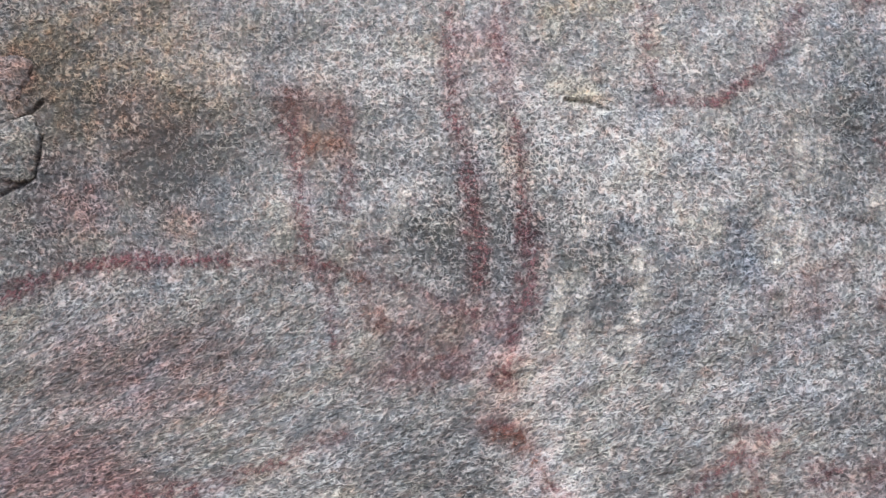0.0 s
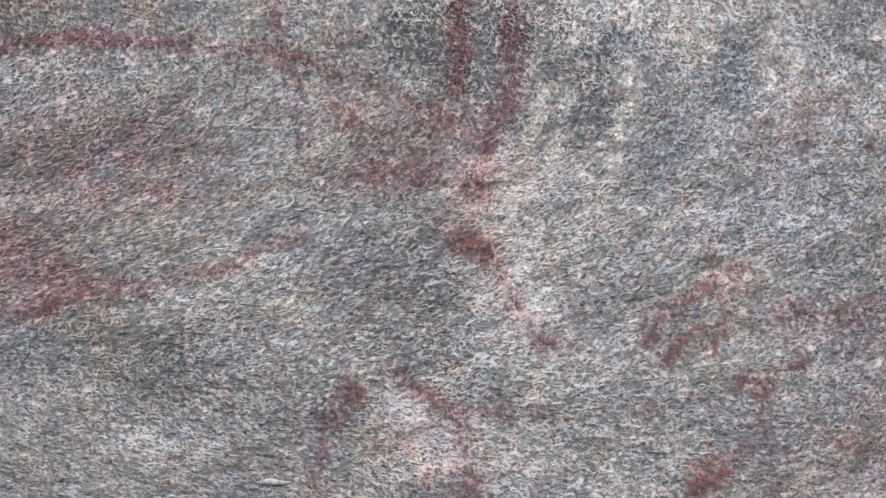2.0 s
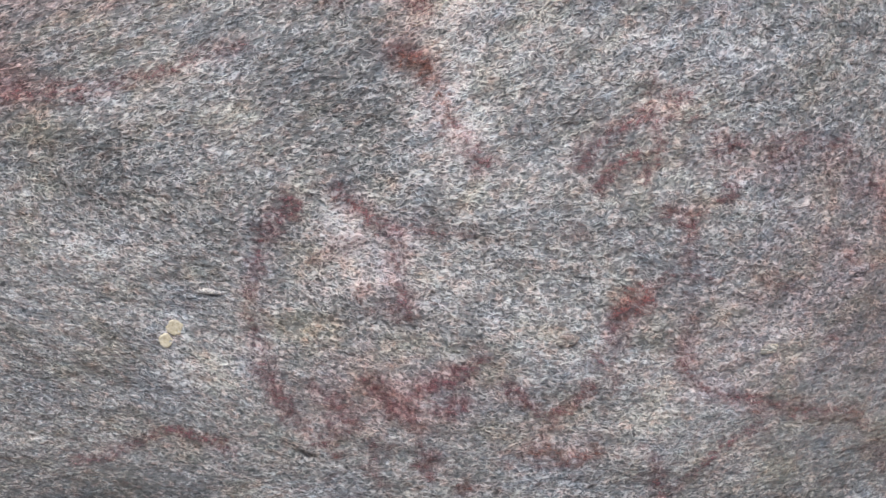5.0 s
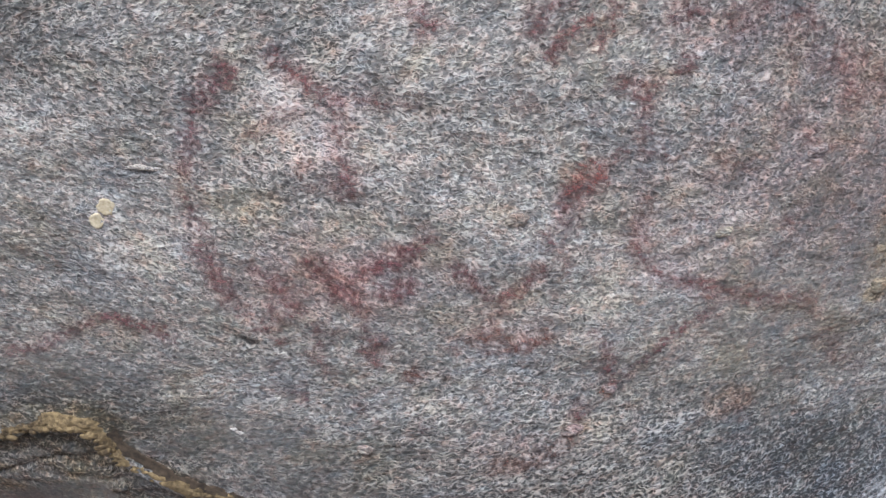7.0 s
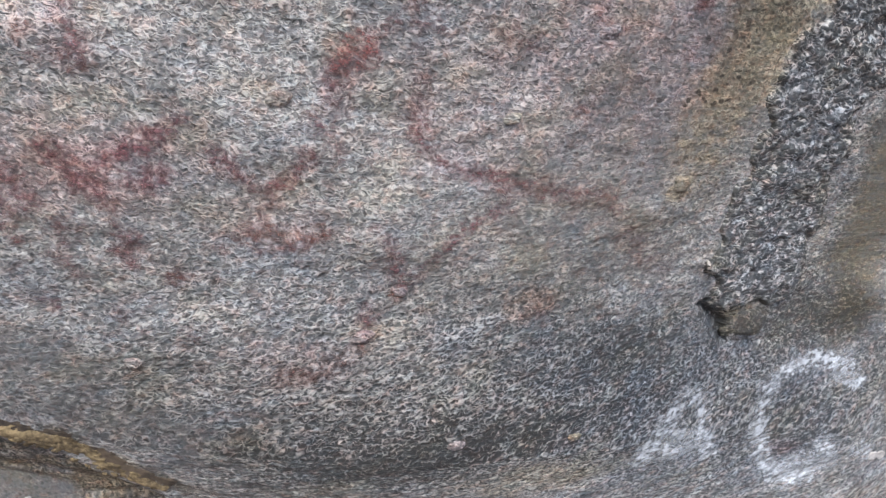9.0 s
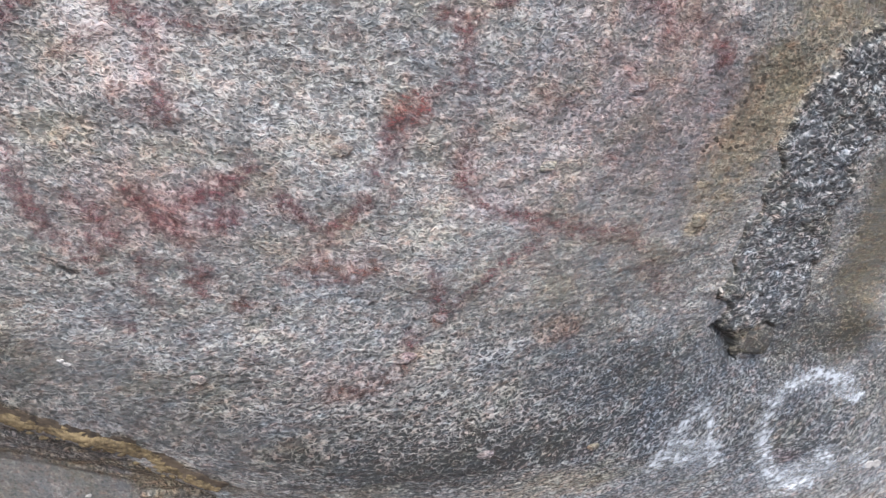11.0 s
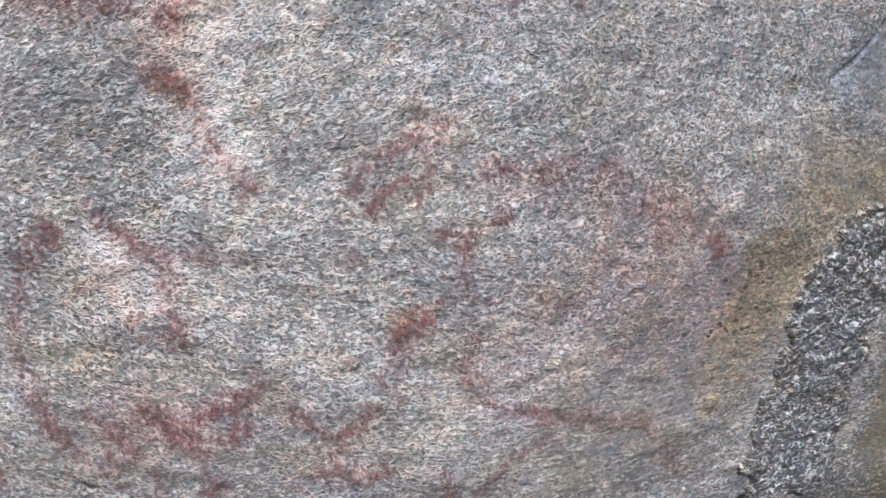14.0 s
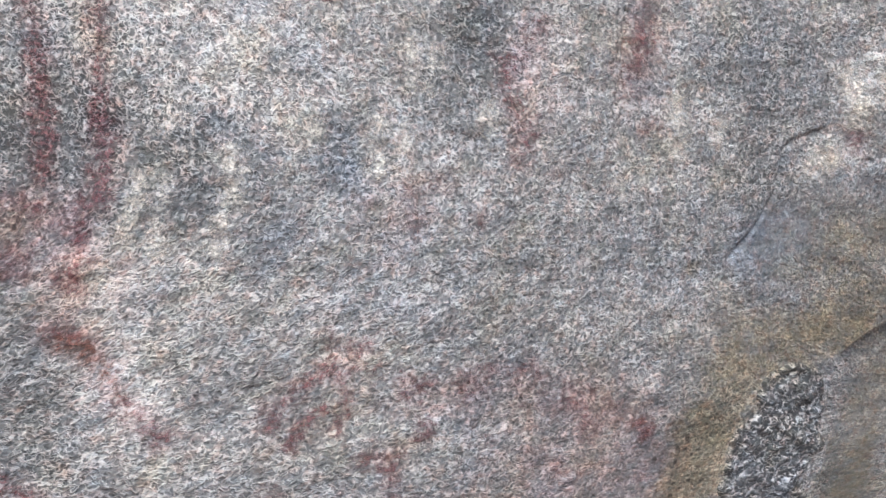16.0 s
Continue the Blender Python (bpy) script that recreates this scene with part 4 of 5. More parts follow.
stain_shade("pale", 0.019, 0.940, 0.100, 0.020, 0.00, 0.30)
stain_shade("pale", 0.169, 0.948, 0.100, 0.030, 0.00, 0.30)
stain_shade("dark", -0.050, 1.560, 0.030, 0.030, 0.00, 0.20)
stain_shade("pale", -0.208, 1.629, 0.050, 0.050, 0.00, 0.25)
stain_shade("dark", 0.479, 1.527, 0.050, 0.060, 0.00, 0.30)
stain_shade("blue", 0.384, 1.402, 0.100, 0.050, 0.00, 0.30)
stain_shade("pale", 0.177, 1.471, 0.100, 0.050, 0.00, 0.20)
stain_shade("pale", -0.155, 1.306, 0.060, 0.060, 0.00, 0.25)
stain_shade("ochre", -0.664, 1.674, 0.040, 0.050, 0.00, 0.30)
stain_shade("dark", 0.785, 0.809, 0.060, 0.030, 0.00, 0.40)
for x, z in EDGE[:-1]:
    stain_shade("dark", x + 0.012, z + 0.034, 0.026, 0.011, -0.5 if x > -0.46 else 0.0, 0.8)
    stain_shade("ochre", x + 0.012, z + 0.032, 0.030, 0.013, -0.5 if x > -0.46 else 0.0, 0.7)

# ---- materials ----
ROCK = rock_material("foliated_granite", COARSE)
SCAR_ROCK = rock_material("fresh_broken_granite", 1.35, -0.22, 1.75, 1.1)
PAINTS = {
    "red": paint_material("red_ochre", (1.00, 0.60, 0.62), 0.10, 0.36),
    "wine": paint_material("wine_ochre", (0.91, 0.54, 0.58), 0.16, 0.44),
    "rust": paint_material("rust_ochre", (1.06, 0.62, 0.51), 0.14, 0.40),
    "pink": paint_material("pink_ochre", (1.04, 0.68, 0.67), 0.10, 0.36),
    "brown": paint_material("brown_ochre", (0.88, 0.60, 0.54), 0.14, 0.32),
    "fresh": paint_material("bright_ochre", (1.12, 0.60, 0.58), 0.16, 0.44),
    "pale": paint_material("pale_wash", (1.45, 1.40, 1.28), 0.25, 0.45),
    "chalk": paint_material("white_chalk", (1.22, 1.30, 1.36), 0.75, 0.30, 170),
}
LICHEN = plain_material("yellow_lichen", (0.36, 0.31, 0.20), (0.60, 0.55, 0.40), 300)
CRUST = plain_material("ochre_lichen", (0.065, 0.047, 0.026), (0.28, 0.215, 0.11), 190, 0.9, 1.0, 0.003)
RIM = plain_material("brown_crust", (0.03, 0.024, 0.018), (0.12, 0.092, 0.062), 120, 0.95)
CHIP = plain_material("white_mineral", (0.32, 0.31, 0.29), (0.60, 0.58, 0.55), 300)
SOIL = plain_material("dry_soil", (0.07, 0.05, 0.035), (0.15, 0.11, 0.08), 18, 0.95, 0.6, 0.02)

# ---- rock face ----
def spread(a, b, step, far_a, far_b):
    left = far_a + (a - far_a) * np.linspace(0, 1, 26) ** 0.6
    right = b + (far_b - b) * np.linspace(0, 1, 26) ** 1.7
    return np.concatenate([left[:-1], np.arange(a, b, step), right])


gx, gz = np.meshgrid(spread(-0.80, 0.98, 0.0017, -3.6, 3.6), spread(0.40, 1.80, 0.0017, -0.2, 3.4))
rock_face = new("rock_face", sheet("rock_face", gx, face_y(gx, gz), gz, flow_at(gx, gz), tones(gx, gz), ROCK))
tagged(rock_face, "weathered grey foliated granite face with faded red paintings", "rock", kind="structure")

# the far side of the outcrop
bx, bz = np.meshgrid(np.linspace(-3.6, 3.6, 140), np.linspace(-0.2, 3.4, 70))
ux, uz = bx / 3.6, (bz - 1.6) / 1.8
reach = np.maximum(np.maximum(np.abs(ux), np.abs(uz)), 1e-3)
rim_x, rim_z = ux / reach * 3.6, uz / reach * 1.8 + 1.6
w = reach**5
lumpy = 0.22 * rough(bx, bz, 0.9, 0.7, 51) + 0.07 * rough(bx, bz, 0.3, 0.24, 52) + 0.02 * rough(bx, bz, 0.11, 0.08, 53)
back_y = face_y(rim_x, rim_z) * w + (3.0 + 0.5 * (1 - reach**2) + lumpy) * (1 - w)
back = new("back", sheet("back", bx, back_y, bz, flow_at(bx, bz), {k: 0 * bx for k in tones(rim_x[:1], rim_z[:1])}, ROCK, flip=True))
back.parent = rock_face

# lower slab under the ledge
sx, sz = np.meshgrid(np.arange(-1.6, 0.35, 0.004), np.arange(-0.1, 0.80, 0.004))
gap = below_lip(sx, sz)
slab_y = base_y(sx, sz) + 0.005 + 0.014 * ease(0.010, 0.002, gap) + 0.09 * ease(-0.2, 0.1, sx)
strip = ease(0.125, 0.092, gap + 0.016 * rough(sx, sz, 0.06, 0.05, 25) + 0.010 * rough(sx, sz, 0.02, 0.018, 30))
ss, stt = sx, sz + 0.22 * np.clip(1.0 - sz, 0, 0.6) ** 2
slab_y = slab_y + 0.005 * rough(ss, stt, 0.12, 0.07, 21) + 0.002 * rough(ss, stt, 0.03, 0.022, 23)
slab_y = slab_y + strip * (0.004 * ease(-0.1, 0.1, rough(sx, sz + 0.3 * gap, 0.09, 0.010, 22)) + 0.002 * rough(sx, sz, 0.03, 0.007, 26))
slab_y = slab_y + 0.010 * ease(0.004, 0.0, np.abs(gap - 0.062 - 0.006 * rough(sx, sz, 0.06, 0.5, 27))) * ease(-0.36, -0.42, sx)
slab_tones = tones(sx, sz)
slab_tones["smooth"] += 0.75 * (1 - strip)
slab_tones["pink"] += 0.15 * strip
# darker close under the lip: the overhang's shade, put into the brown slab's colour
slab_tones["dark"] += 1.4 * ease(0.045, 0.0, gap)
slab_tones["ochre"] += 1.1 * strip * ease(-0.7, 0.3, rough(sx, sz, 0.05, 0.025, 28)) + 0.25
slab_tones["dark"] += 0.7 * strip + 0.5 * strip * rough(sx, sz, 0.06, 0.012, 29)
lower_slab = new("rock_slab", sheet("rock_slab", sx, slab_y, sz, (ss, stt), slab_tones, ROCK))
tagged(lower_slab, "layered grey-brown rock slab beneath the overhanging ledge", "rock")

# ground
bm = bmesh.new()
bmesh.ops.create_grid(bm, x_segments=60, y_segments=60, size=400)
for v in bm.verts:
    v.co.z = 0.05 * noise.noise(v.co * 0.3)
me = bpy.data.meshes.new("ground")
bm.to_mesh(me)
bm.free()
me.materials.append(SOIL)
tagged(new("ground", me), "dry brown soil in front of the rock", "ground", kind="structure")


# ---- broken scar ----
SCAR = [(0.618, 1.262, 0.028), (0.595, 1.210, 0.073), (0.583, 1.150, 0.089), (0.577, 1.100, 0.091), (0.575, 1.030, 0.089), (0.582, 0.965, 0.094), (0.589, 0.900, 0.096), (0.591, 0.860, 0.089), (0.595, 0.825, 0.065)]


def ribbon(line, step, cols):
    """A ribbon along a smoothed line of (x, z, half width): its x and z grids, run and side."""
    pts = np.array(line, float)
    pad = np.vstack([2 * pts[0] - pts[1], pts, 2 * pts[-1] - pts[-2]])
    out = []
    for k in range(1, len(pad) - 2):
        p0, p1, p2, p3 = pad[k - 1 : k + 3]
        count = max(2, int(np.hypot(*(p2 - p1)[:2]) / step))
        f = np.linspace(0, 1, count, endpoint=False)[:, None]
        out.append(0.5 * (2 * p1 + (p2 - p0) * f + (2 * p0 - 5 * p1 + 4 * p2 - p3) * f**2 + (3 * p1 - p0 - 3 * p2 + p3) * f**3))
    mid = np.vstack([*out, pts[-1:]])
    ahead = np.gradient(mid[:, :2], axis=0)
    ahead /= np.linalg.norm(ahead, axis=1)[:, None] + 1e-9
    run = np.concatenate([[0], np.cumsum(np.hypot(*np.diff(mid[:, :2], axis=0).T))])
    side = np.linspace(-1, 1, cols)
    x = mid[:, None, 0] + ahead[:, None, 1] * side * mid[:, None, 2]
    z = mid[:, None, 1] - ahead[:, None, 0] * side * mid[:, None, 2]
    return x, z, np.repeat(run[:, None], cols, 1), np.repeat(side[None], len(mid), 0)


rx, rz, run, side = ribbon(SCAR, 0.003, 70)
edge = np.minimum(1 - np.abs(side), np.minimum(run / 0.05, (run[-1, 0] - run) / 0.08))
edge = edge - 0.06 + 0.17 * rough(rx, rz, 0.03, 0.03, 41) + 0.09 * rough(rx, rz, 0.011, 0.011, 42)
proud = 0.009 * ease(0.0, 0.22, edge) - 0.004
lumps = 0.004 * rough(rx, rz, 0.04, 0.045, 43) + 0.003 * rough(rx, rz, 0.014, 0.014, 44) + 0.0025 * rough(rx, rz, 0.007, 0.006, 45)
scar_y = face_y(np.minimum(rx, np.interp(rz, RECESS_Z, RECESS_X) - 0.004), rz) - proud - lumps * ease(0.05, 0.3, edge)
scar_tones = {k: v * 0.2 for k, v in tones(rx, rz).items()}
scar_tones["blue"] = scar_tones["blue"] + 0.6
scar_tones["dark"] = scar_tones["dark"] + 0.75
scar_tones["ochre"] = scar_tones["ochre"] + 0.9 * ease(0.40, 0.0, edge)
scar_tones["dark"] = scar_tones["dark"] + 0.5 * ease(0.40, 0.0, edge)
scar = new("fracture_scar", sheet("fracture_scar", rx, scar_y, rz, flow_at(rx, rz), scar_tones, SCAR_ROCK, flip=True))
scar.parent = rock_face
tagged(scar, "rough dark blue-grey freshly broken scar")


# ---- paintings and chalk ----
def stroke_mesh(name, line, half, amount, pigment):
    random.seed(int(1000 * (line[0][0] + 7 * line[0][1])))
    pts = [(x, z, half * random.uniform(1.6, 2.3)) for x, z in line]
    x, z, run, side = ribbon(pts, 0.0020, max(9, int(half * 4 / 0.0020)))
    s = amount * 1.28 * ease(0.0, half * 1.2, np.minimum(run + half * 0.25, run[-1, 0] - run + half * 0.25))
    x, z = x + half * 0.5 * rough(x, z, 0.022, 0.022, 81), z + half * 0.5 * rough(x, z, 0.022, 0.022, 82)
    layers = tones(x, z)
    layers["amount"] = s * (1 + 0.35 * rough(x, z, 0.03, 0.03, 83))
    me = sheet(name, x, face_y(x, z) - 0.0013, z, flow_at(x, z), layers, PAINTS[pigment], (run, side), True)
    return me


def figure(name, label, strokes, category="rock painting"):
    """One painted figure: an empty on the rock with each stroke of pigment as a part."""
    x, z = strokes[0][3][0]
    home = new(name)
    home.location = (x, float(face_y(x, z)), z)
    home.empty_display_size = 0.05
    tagged(home, label, category, "paintings on the rock" if category == "rock painting" else "chalk letters")
    for k, (pigment, half, amount, line) in enumerate(strokes):
        kind = "dab" if len(line) == 2 else "long_stroke" if len(line) > 3 else "short_stroke"
        part = new(kind, stroke_mesh(kind, line, half, amount, pigment))
        part.parent = home
        part.matrix_parent_inverse = Matrix.Translation(home.location).inverted()
        part.location.y = -0.00012 * k
    return home


figure("painted_arc", "long wine-red ochre arc line painted across the grey rock", [
    ("wine", 0.0071, 1.00, [(-0.731, 1.445), (-0.702, 1.462), (-0.666, 1.475), (-0.612, 1.484), (-0.564, 1.488), (-0.522, 1.488), (-0.481, 1.486)]),
    ("red", 0.0069, 0.75, [(-0.489, 1.486), (-0.446, 1.485), (-0.405, 1.484), (-0.369, 1.479)]),
    ("wine", 0.0055, 0.42, [(-0.377, 1.480), (-0.343, 1.472), (-0.305, 1.459), (-0.267, 1.443), (-0.235, 1.436)])])
figure("painted_belly_line", "faded red ochre curve painted on grey rock", [
    ("red", 0.0101, 0.60, [(-0.694, 1.205), (-0.652, 1.215), (-0.615, 1.234), (-0.567, 1.245), (-0.520, 1.254)]),
    ("red", 0.0081, 0.70, [(-0.532, 1.250), (-0.497, 1.263), (-0.462, 1.277), (-0.428, 1.286)]),
    ("red", 0.0077, 0.45, [(-0.434, 1.285), (-0.395, 1.304), (-0.360, 1.320)])])
figure("painted_ladder", "faded brown-red ladder-like mark painted on grey rock", [
    ("brown", 0.0121, 0.70, [(-0.433, 1.658), (-0.419, 1.641), (-0.406, 1.623)]),
    ("brown", 0.0094, 0.55, [(-0.426, 1.644), (-0.392, 1.637), (-0.359, 1.641)]),
    ("red", 0.0085, 0.75, [(-0.419, 1.629), (-0.414, 1.598), (-0.409, 1.565), (-0.405, 1.526), (-0.396, 1.493)]),
    ("red", 0.0081, 0.65, [(-0.366, 1.639), (-0.363, 1.603), (-0.360, 1.564), (-0.364, 1.526)]),
    ("rust", 0.0088, 0.60, [(-0.406, 1.601), (-0.387, 1.597), (-0.363, 1.608)]),
    ("red", 0.0073, 0.50, [(-0.396, 1.498), (-0.384, 1.454), (-0.376, 1.410), (-0.365, 1.377)]),
    ("rust", 0.0084, 0.55, [(-0.354, 1.482), (-0.347, 1.454), (-0.339, 1.432), (-0.325, 1.413)]),
    ("red", 0.0074, 0.45, [(-0.360, 1.504), (-0.337, 1.501), (-0.315, 1.503)])])
figure("painted_double_line", "two tall red ochre lines painted side by side", [
    ("red", 0.0088, 0.75, [(-0.259, 1.737), (-0.257, 1.696), (-0.257, 1.656), (-0.250, 1.606), (-0.242, 1.573), (-0.239, 1.535)]),
    ("red", 0.0082, 0.90, [(-0.240, 1.546), (-0.238, 1.519), (-0.237, 1.492), (-0.235, 1.455)]),
    ("red", 0.0101, 0.60, [(-0.206, 1.753), (-0.205, 1.700), (-0.205, 1.661), (-0.200, 1.622)]),
    ("red", 0.0086, 0.75, [(-0.201, 1.627), (-0.194, 1.578), (-0.190, 1.535), (-0.187, 1.497)]),
    ("wine", 0.0086, 0.75, [(-0.187, 1.518), (-0.187, 1.486), (-0.190, 1.457), (-0.200, 1.433), (-0.213, 1.404)]),
    ("red", 0.0113, 0.45, [(-0.255, 1.702), (-0.228, 1.698), (-0.202, 1.703)]),
    ("red", 0.0110, 0.45, [(-0.237, 1.449), (-0.219, 1.428), (-0.211, 1.412)])])
figure("painted_loop", "thin wine-red ochre loop painted on grey rock", [
    ("red", 0.0073, 0.65, [(-0.063, 1.738), (-0.066, 1.703), (-0.066, 1.674), (-0.059, 1.647)]),
    ("wine", 0.0055, 0.75, [(-0.064, 1.652), (-0.049, 1.636), (-0.030, 1.631), (-0.005, 1.634), (0.021, 1.648), (0.046, 1.671)]),
    ("wine", 0.0071, 0.55, [(0.039, 1.664), (0.058, 1.684), (0.078, 1.706), (0.100, 1.735)])])
figure("painted_corner_patch", "small red ochre patch on the rock", [
    ("red", 0.0172, 0.55, [(0.153, 1.741), (0.168, 1.720)])])
figure("painted_trickle", "rust-red ochre trickle running down pale rock", [
    ("red", 0.0103, 0.80, [(-0.219, 1.373), (-0.209, 1.391), (-0.202, 1.409)]),
    ("red", 0.0096, 0.85, [(-0.241, 1.332), (-0.214, 1.325), (-0.191, 1.316)]),
    ("rust", 0.0093, 0.75, [(-0.204, 1.321), (-0.189, 1.306), (-0.179, 1.283)]),
    ("red", 0.0090, 0.75, [(-0.182, 1.285), (-0.168, 1.264), (-0.151, 1.246), (-0.124, 1.231)]),
    ("red", 0.0200, 0.30, [(-0.326, 1.404), (-0.294, 1.387), (-0.263, 1.394), (-0.243, 1.418)]),
    ("red", 0.0100, 0.35, [(-0.347, 1.385), (-0.320, 1.378), (-0.294, 1.374)]),
    ("rust", 0.0075, 0.75, [(-0.226, 1.325), (-0.210, 1.316), (-0.196, 1.307)]),
    ("rust", 0.0065, 0.80, [(-0.198, 1.308), (-0.182, 1.291), (-0.168, 1.273)]),
    ("red", 0.0065, 0.65, [(-0.169, 1.275), (-0.148, 1.254), (-0.127, 1.236)]),
    ("red", 0.0080, 0.40, [(-0.215, 1.381), (-0.205, 1.366), (-0.208, 1.351)])])
figure("painted_fan", "pink-red fan of short ochre strokes on rock", [
    ("pink", 0.0060, 0.65, [(0.006, 1.342), (0.011, 1.326), (0.015, 1.310)]),
    ("red", 0.0061, 0.91, [(0.023, 1.314), (0.037, 1.321), (0.051, 1.323)]),
    ("red", 0.0068, 1.04, [(0.019, 1.309), (0.004, 1.296), (-0.014, 1.284), (-0.022, 1.271)]),
    ("red", 0.0075, 0.65, [(-0.022, 1.274), (-0.036, 1.258), (-0.045, 1.234)]),
    ("red", 0.0062, 0.78, [(0.010, 1.265), (-0.013, 1.244), (-0.030, 1.220)]),
    ("red", 0.0062, 0.65, [(0.017, 1.300), (0.023, 1.264), (0.017, 1.232)]),
    ("pink", 0.0055, 0.59, [(-0.007, 1.308), (0.008, 1.305)]),
    ("pink", 0.0060, 0.59, [(0.020, 1.305), (0.040, 1.299), (0.062, 1.301)]),
    ("pink", 0.0070, 0.45, [(-0.014, 1.287), (-0.027, 1.290), (-0.042, 1.285)])])
figure("painted_spot_row", "broken row of faded red ochre spots on rock", [
    ("red", 0.0075, 0.50, [(0.068, 1.288), (0.090, 1.284), (0.119, 1.277)]),
    ("fresh", 0.0080, 0.55, [(0.142, 1.287), (0.163, 1.292), (0.181, 1.292)]),
    ("red", 0.0085, 0.45, [(0.138, 1.259), (0.155, 1.272), (0.176, 1.277)]),
    ("red", 0.0080, 0.35, [(0.186, 1.273), (0.218, 1.274), (0.240, 1.278)]),
    ("red", 0.0085, 0.45, [(0.253, 1.250), (0.282, 1.244), (0.314, 1.244)]),
    ("pink", 0.0120, 0.50, [(0.307, 1.244), (0.343, 1.224), (0.378, 1.200)]),
    ("red", 0.0080, 0.30, [(0.191, 1.249), (0.226, 1.252), (0.261, 1.243)]),
    ("pink", 0.0120, 0.40, [(0.354, 1.203), (0.384, 1.192)]),
    ("red", 0.0070, 0.40, [(0.240, 1.284), (0.250, 1.285)]),
    ("pink", 0.0100, 0.32, [(0.273, 1.204), (0.300, 1.213)]),
    ("red", 0.0065, 0.40, [(0.166, 1.216), (0.178, 1.223)]),
    ("pink", 0.0090, 0.30, [(0.213, 1.186), (0.236, 1.189), (0.261, 1.180)])])
figure("painted_tee", "faded red ochre tee-shaped mark on rock", [
    ("red", 0.0075, 0.55, [(0.039, 1.208), (0.067, 1.203), (0.092, 1.216)]),
    ("red", 0.0070, 0.50, [(0.092, 1.216), (0.102, 1.232), (0.110, 1.246)]),
    ("red", 0.0078, 0.50, [(0.067, 1.203), (0.073, 1.180), (0.076, 1.153)]),
    ("pink", 0.0070, 0.35, [(0.033, 1.220), (0.051, 1.205)])])
figure("painted_dab", "bright red ochre dab with short tail on rock", [
    ("fresh", 0.0102, 1.00, [(0.009, 1.096), (0.026, 1.111), (0.048, 1.128)]),
    ("red", 0.0062, 0.65, [(0.012, 1.098), (0.010, 1.079), (0.016, 1.063)]),
    ("red", 0.0060, 0.40, [(0.037, 1.135), (0.067, 1.146), (0.108, 1.149)]),
    ("red", 0.0096, 0.22, [(0.090, 1.130), (0.091, 1.098), (0.092, 1.073)]),
    ("red", 0.0060, 0.50, [(0.091, 1.057), (0.102, 1.073)])])
figure("painted_branching_line", "branching wine-red ochre line painted on rock", [
    ("red", 0.0080, 0.75, [(0.090, 1.051), (0.112, 1.037), (0.141, 1.020), (0.187, 1.005)]),
    ("red", 0.0085, 0.65, [(0.180, 1.006), (0.219, 1.001), (0.260, 0.996), (0.308, 0.998)]),
    ("red", 0.0095, 0.45, [(0.301, 0.998), (0.326, 0.988), (0.343, 0.971)]),
    ("red", 0.0100, 0.32, [(0.346, 0.961), (0.387, 0.924), (0.445, 0.891)]),
    ("wine", 0.0065, 0.65, [(0.210, 0.986), (0.185, 0.972), (0.164, 0.954), (0.142, 0.927)]),
    ("wine", 0.0065, 0.45, [(0.142, 0.927), (0.128, 0.907), (0.114, 0.886)]),
    ("wine", 0.0068, 0.59, [(0.069, 0.959), (0.086, 0.941), (0.095, 0.922)]),
    ("red", 0.0080, 0.70, [(0.092, 0.926), (0.102, 0.903), (0.110, 0.879)]),
    ("rust", 0.0085, 0.96, [(0.103, 0.882), (0.111, 0.869)]),
    ("wine", 0.0090, 0.72, [(0.085, 0.864), (0.079, 0.843), (0.078, 0.820)]),
    ("brown", 0.0110, 0.88, [(0.082, 0.824), (0.068, 0.801), (0.045, 0.788)]),
    ("brown", 0.0120, 0.72, [(0.045, 0.788), (0.024, 0.766), (-0.005, 0.752)]),
    ("red", 0.0060, 0.55, [(0.091, 1.045), (0.100, 1.060), (0.110, 1.072)]),
    ("red", 0.0070, 0.45, [(0.025, 1.092), (0.024, 1.071), (0.029, 1.053)]),
    ("pink", 0.0100, 0.35, [(0.249, 0.864), (0.281, 0.852), (0.302, 0.855)])])
figure("painted_zigzag", "zigzag of wine-red ochre strokes painted on rock", [
    ("wine", 0.0073, 0.80, [(-0.189, 0.980), (-0.161, 1.002), (-0.133, 1.020), (-0.103, 1.040)]),
    ("wine", 0.0063, 0.70, [(-0.085, 1.011), (-0.060, 0.995), (-0.036, 0.974)]),
    ("red", 0.0065, 0.60, [(-0.036, 0.974), (-0.012, 0.992), (0.010, 1.022)]),
    ("red", 0.0073, 0.55, [(-0.053, 0.924), (-0.032, 0.953), (-0.026, 0.977)]),
    ("red", 0.0061, 0.50, [(-0.149, 0.966), (-0.118, 0.987)]),
    ("red", 0.0061, 0.55, [(-0.221, 1.000), (-0.208, 0.987), (-0.185, 0.961)]),
    ("rust", 0.0076, 0.50, [(-0.115, 0.870), (-0.097, 0.882)]),
    ("red", 0.0070, 0.45, [(-0.045, 0.918), (-0.003, 0.922), (0.035, 0.947)]),
    ("red", 0.0076, 0.45, [(-0.180, 0.981), (-0.178, 0.953), (-0.159, 0.945)])])
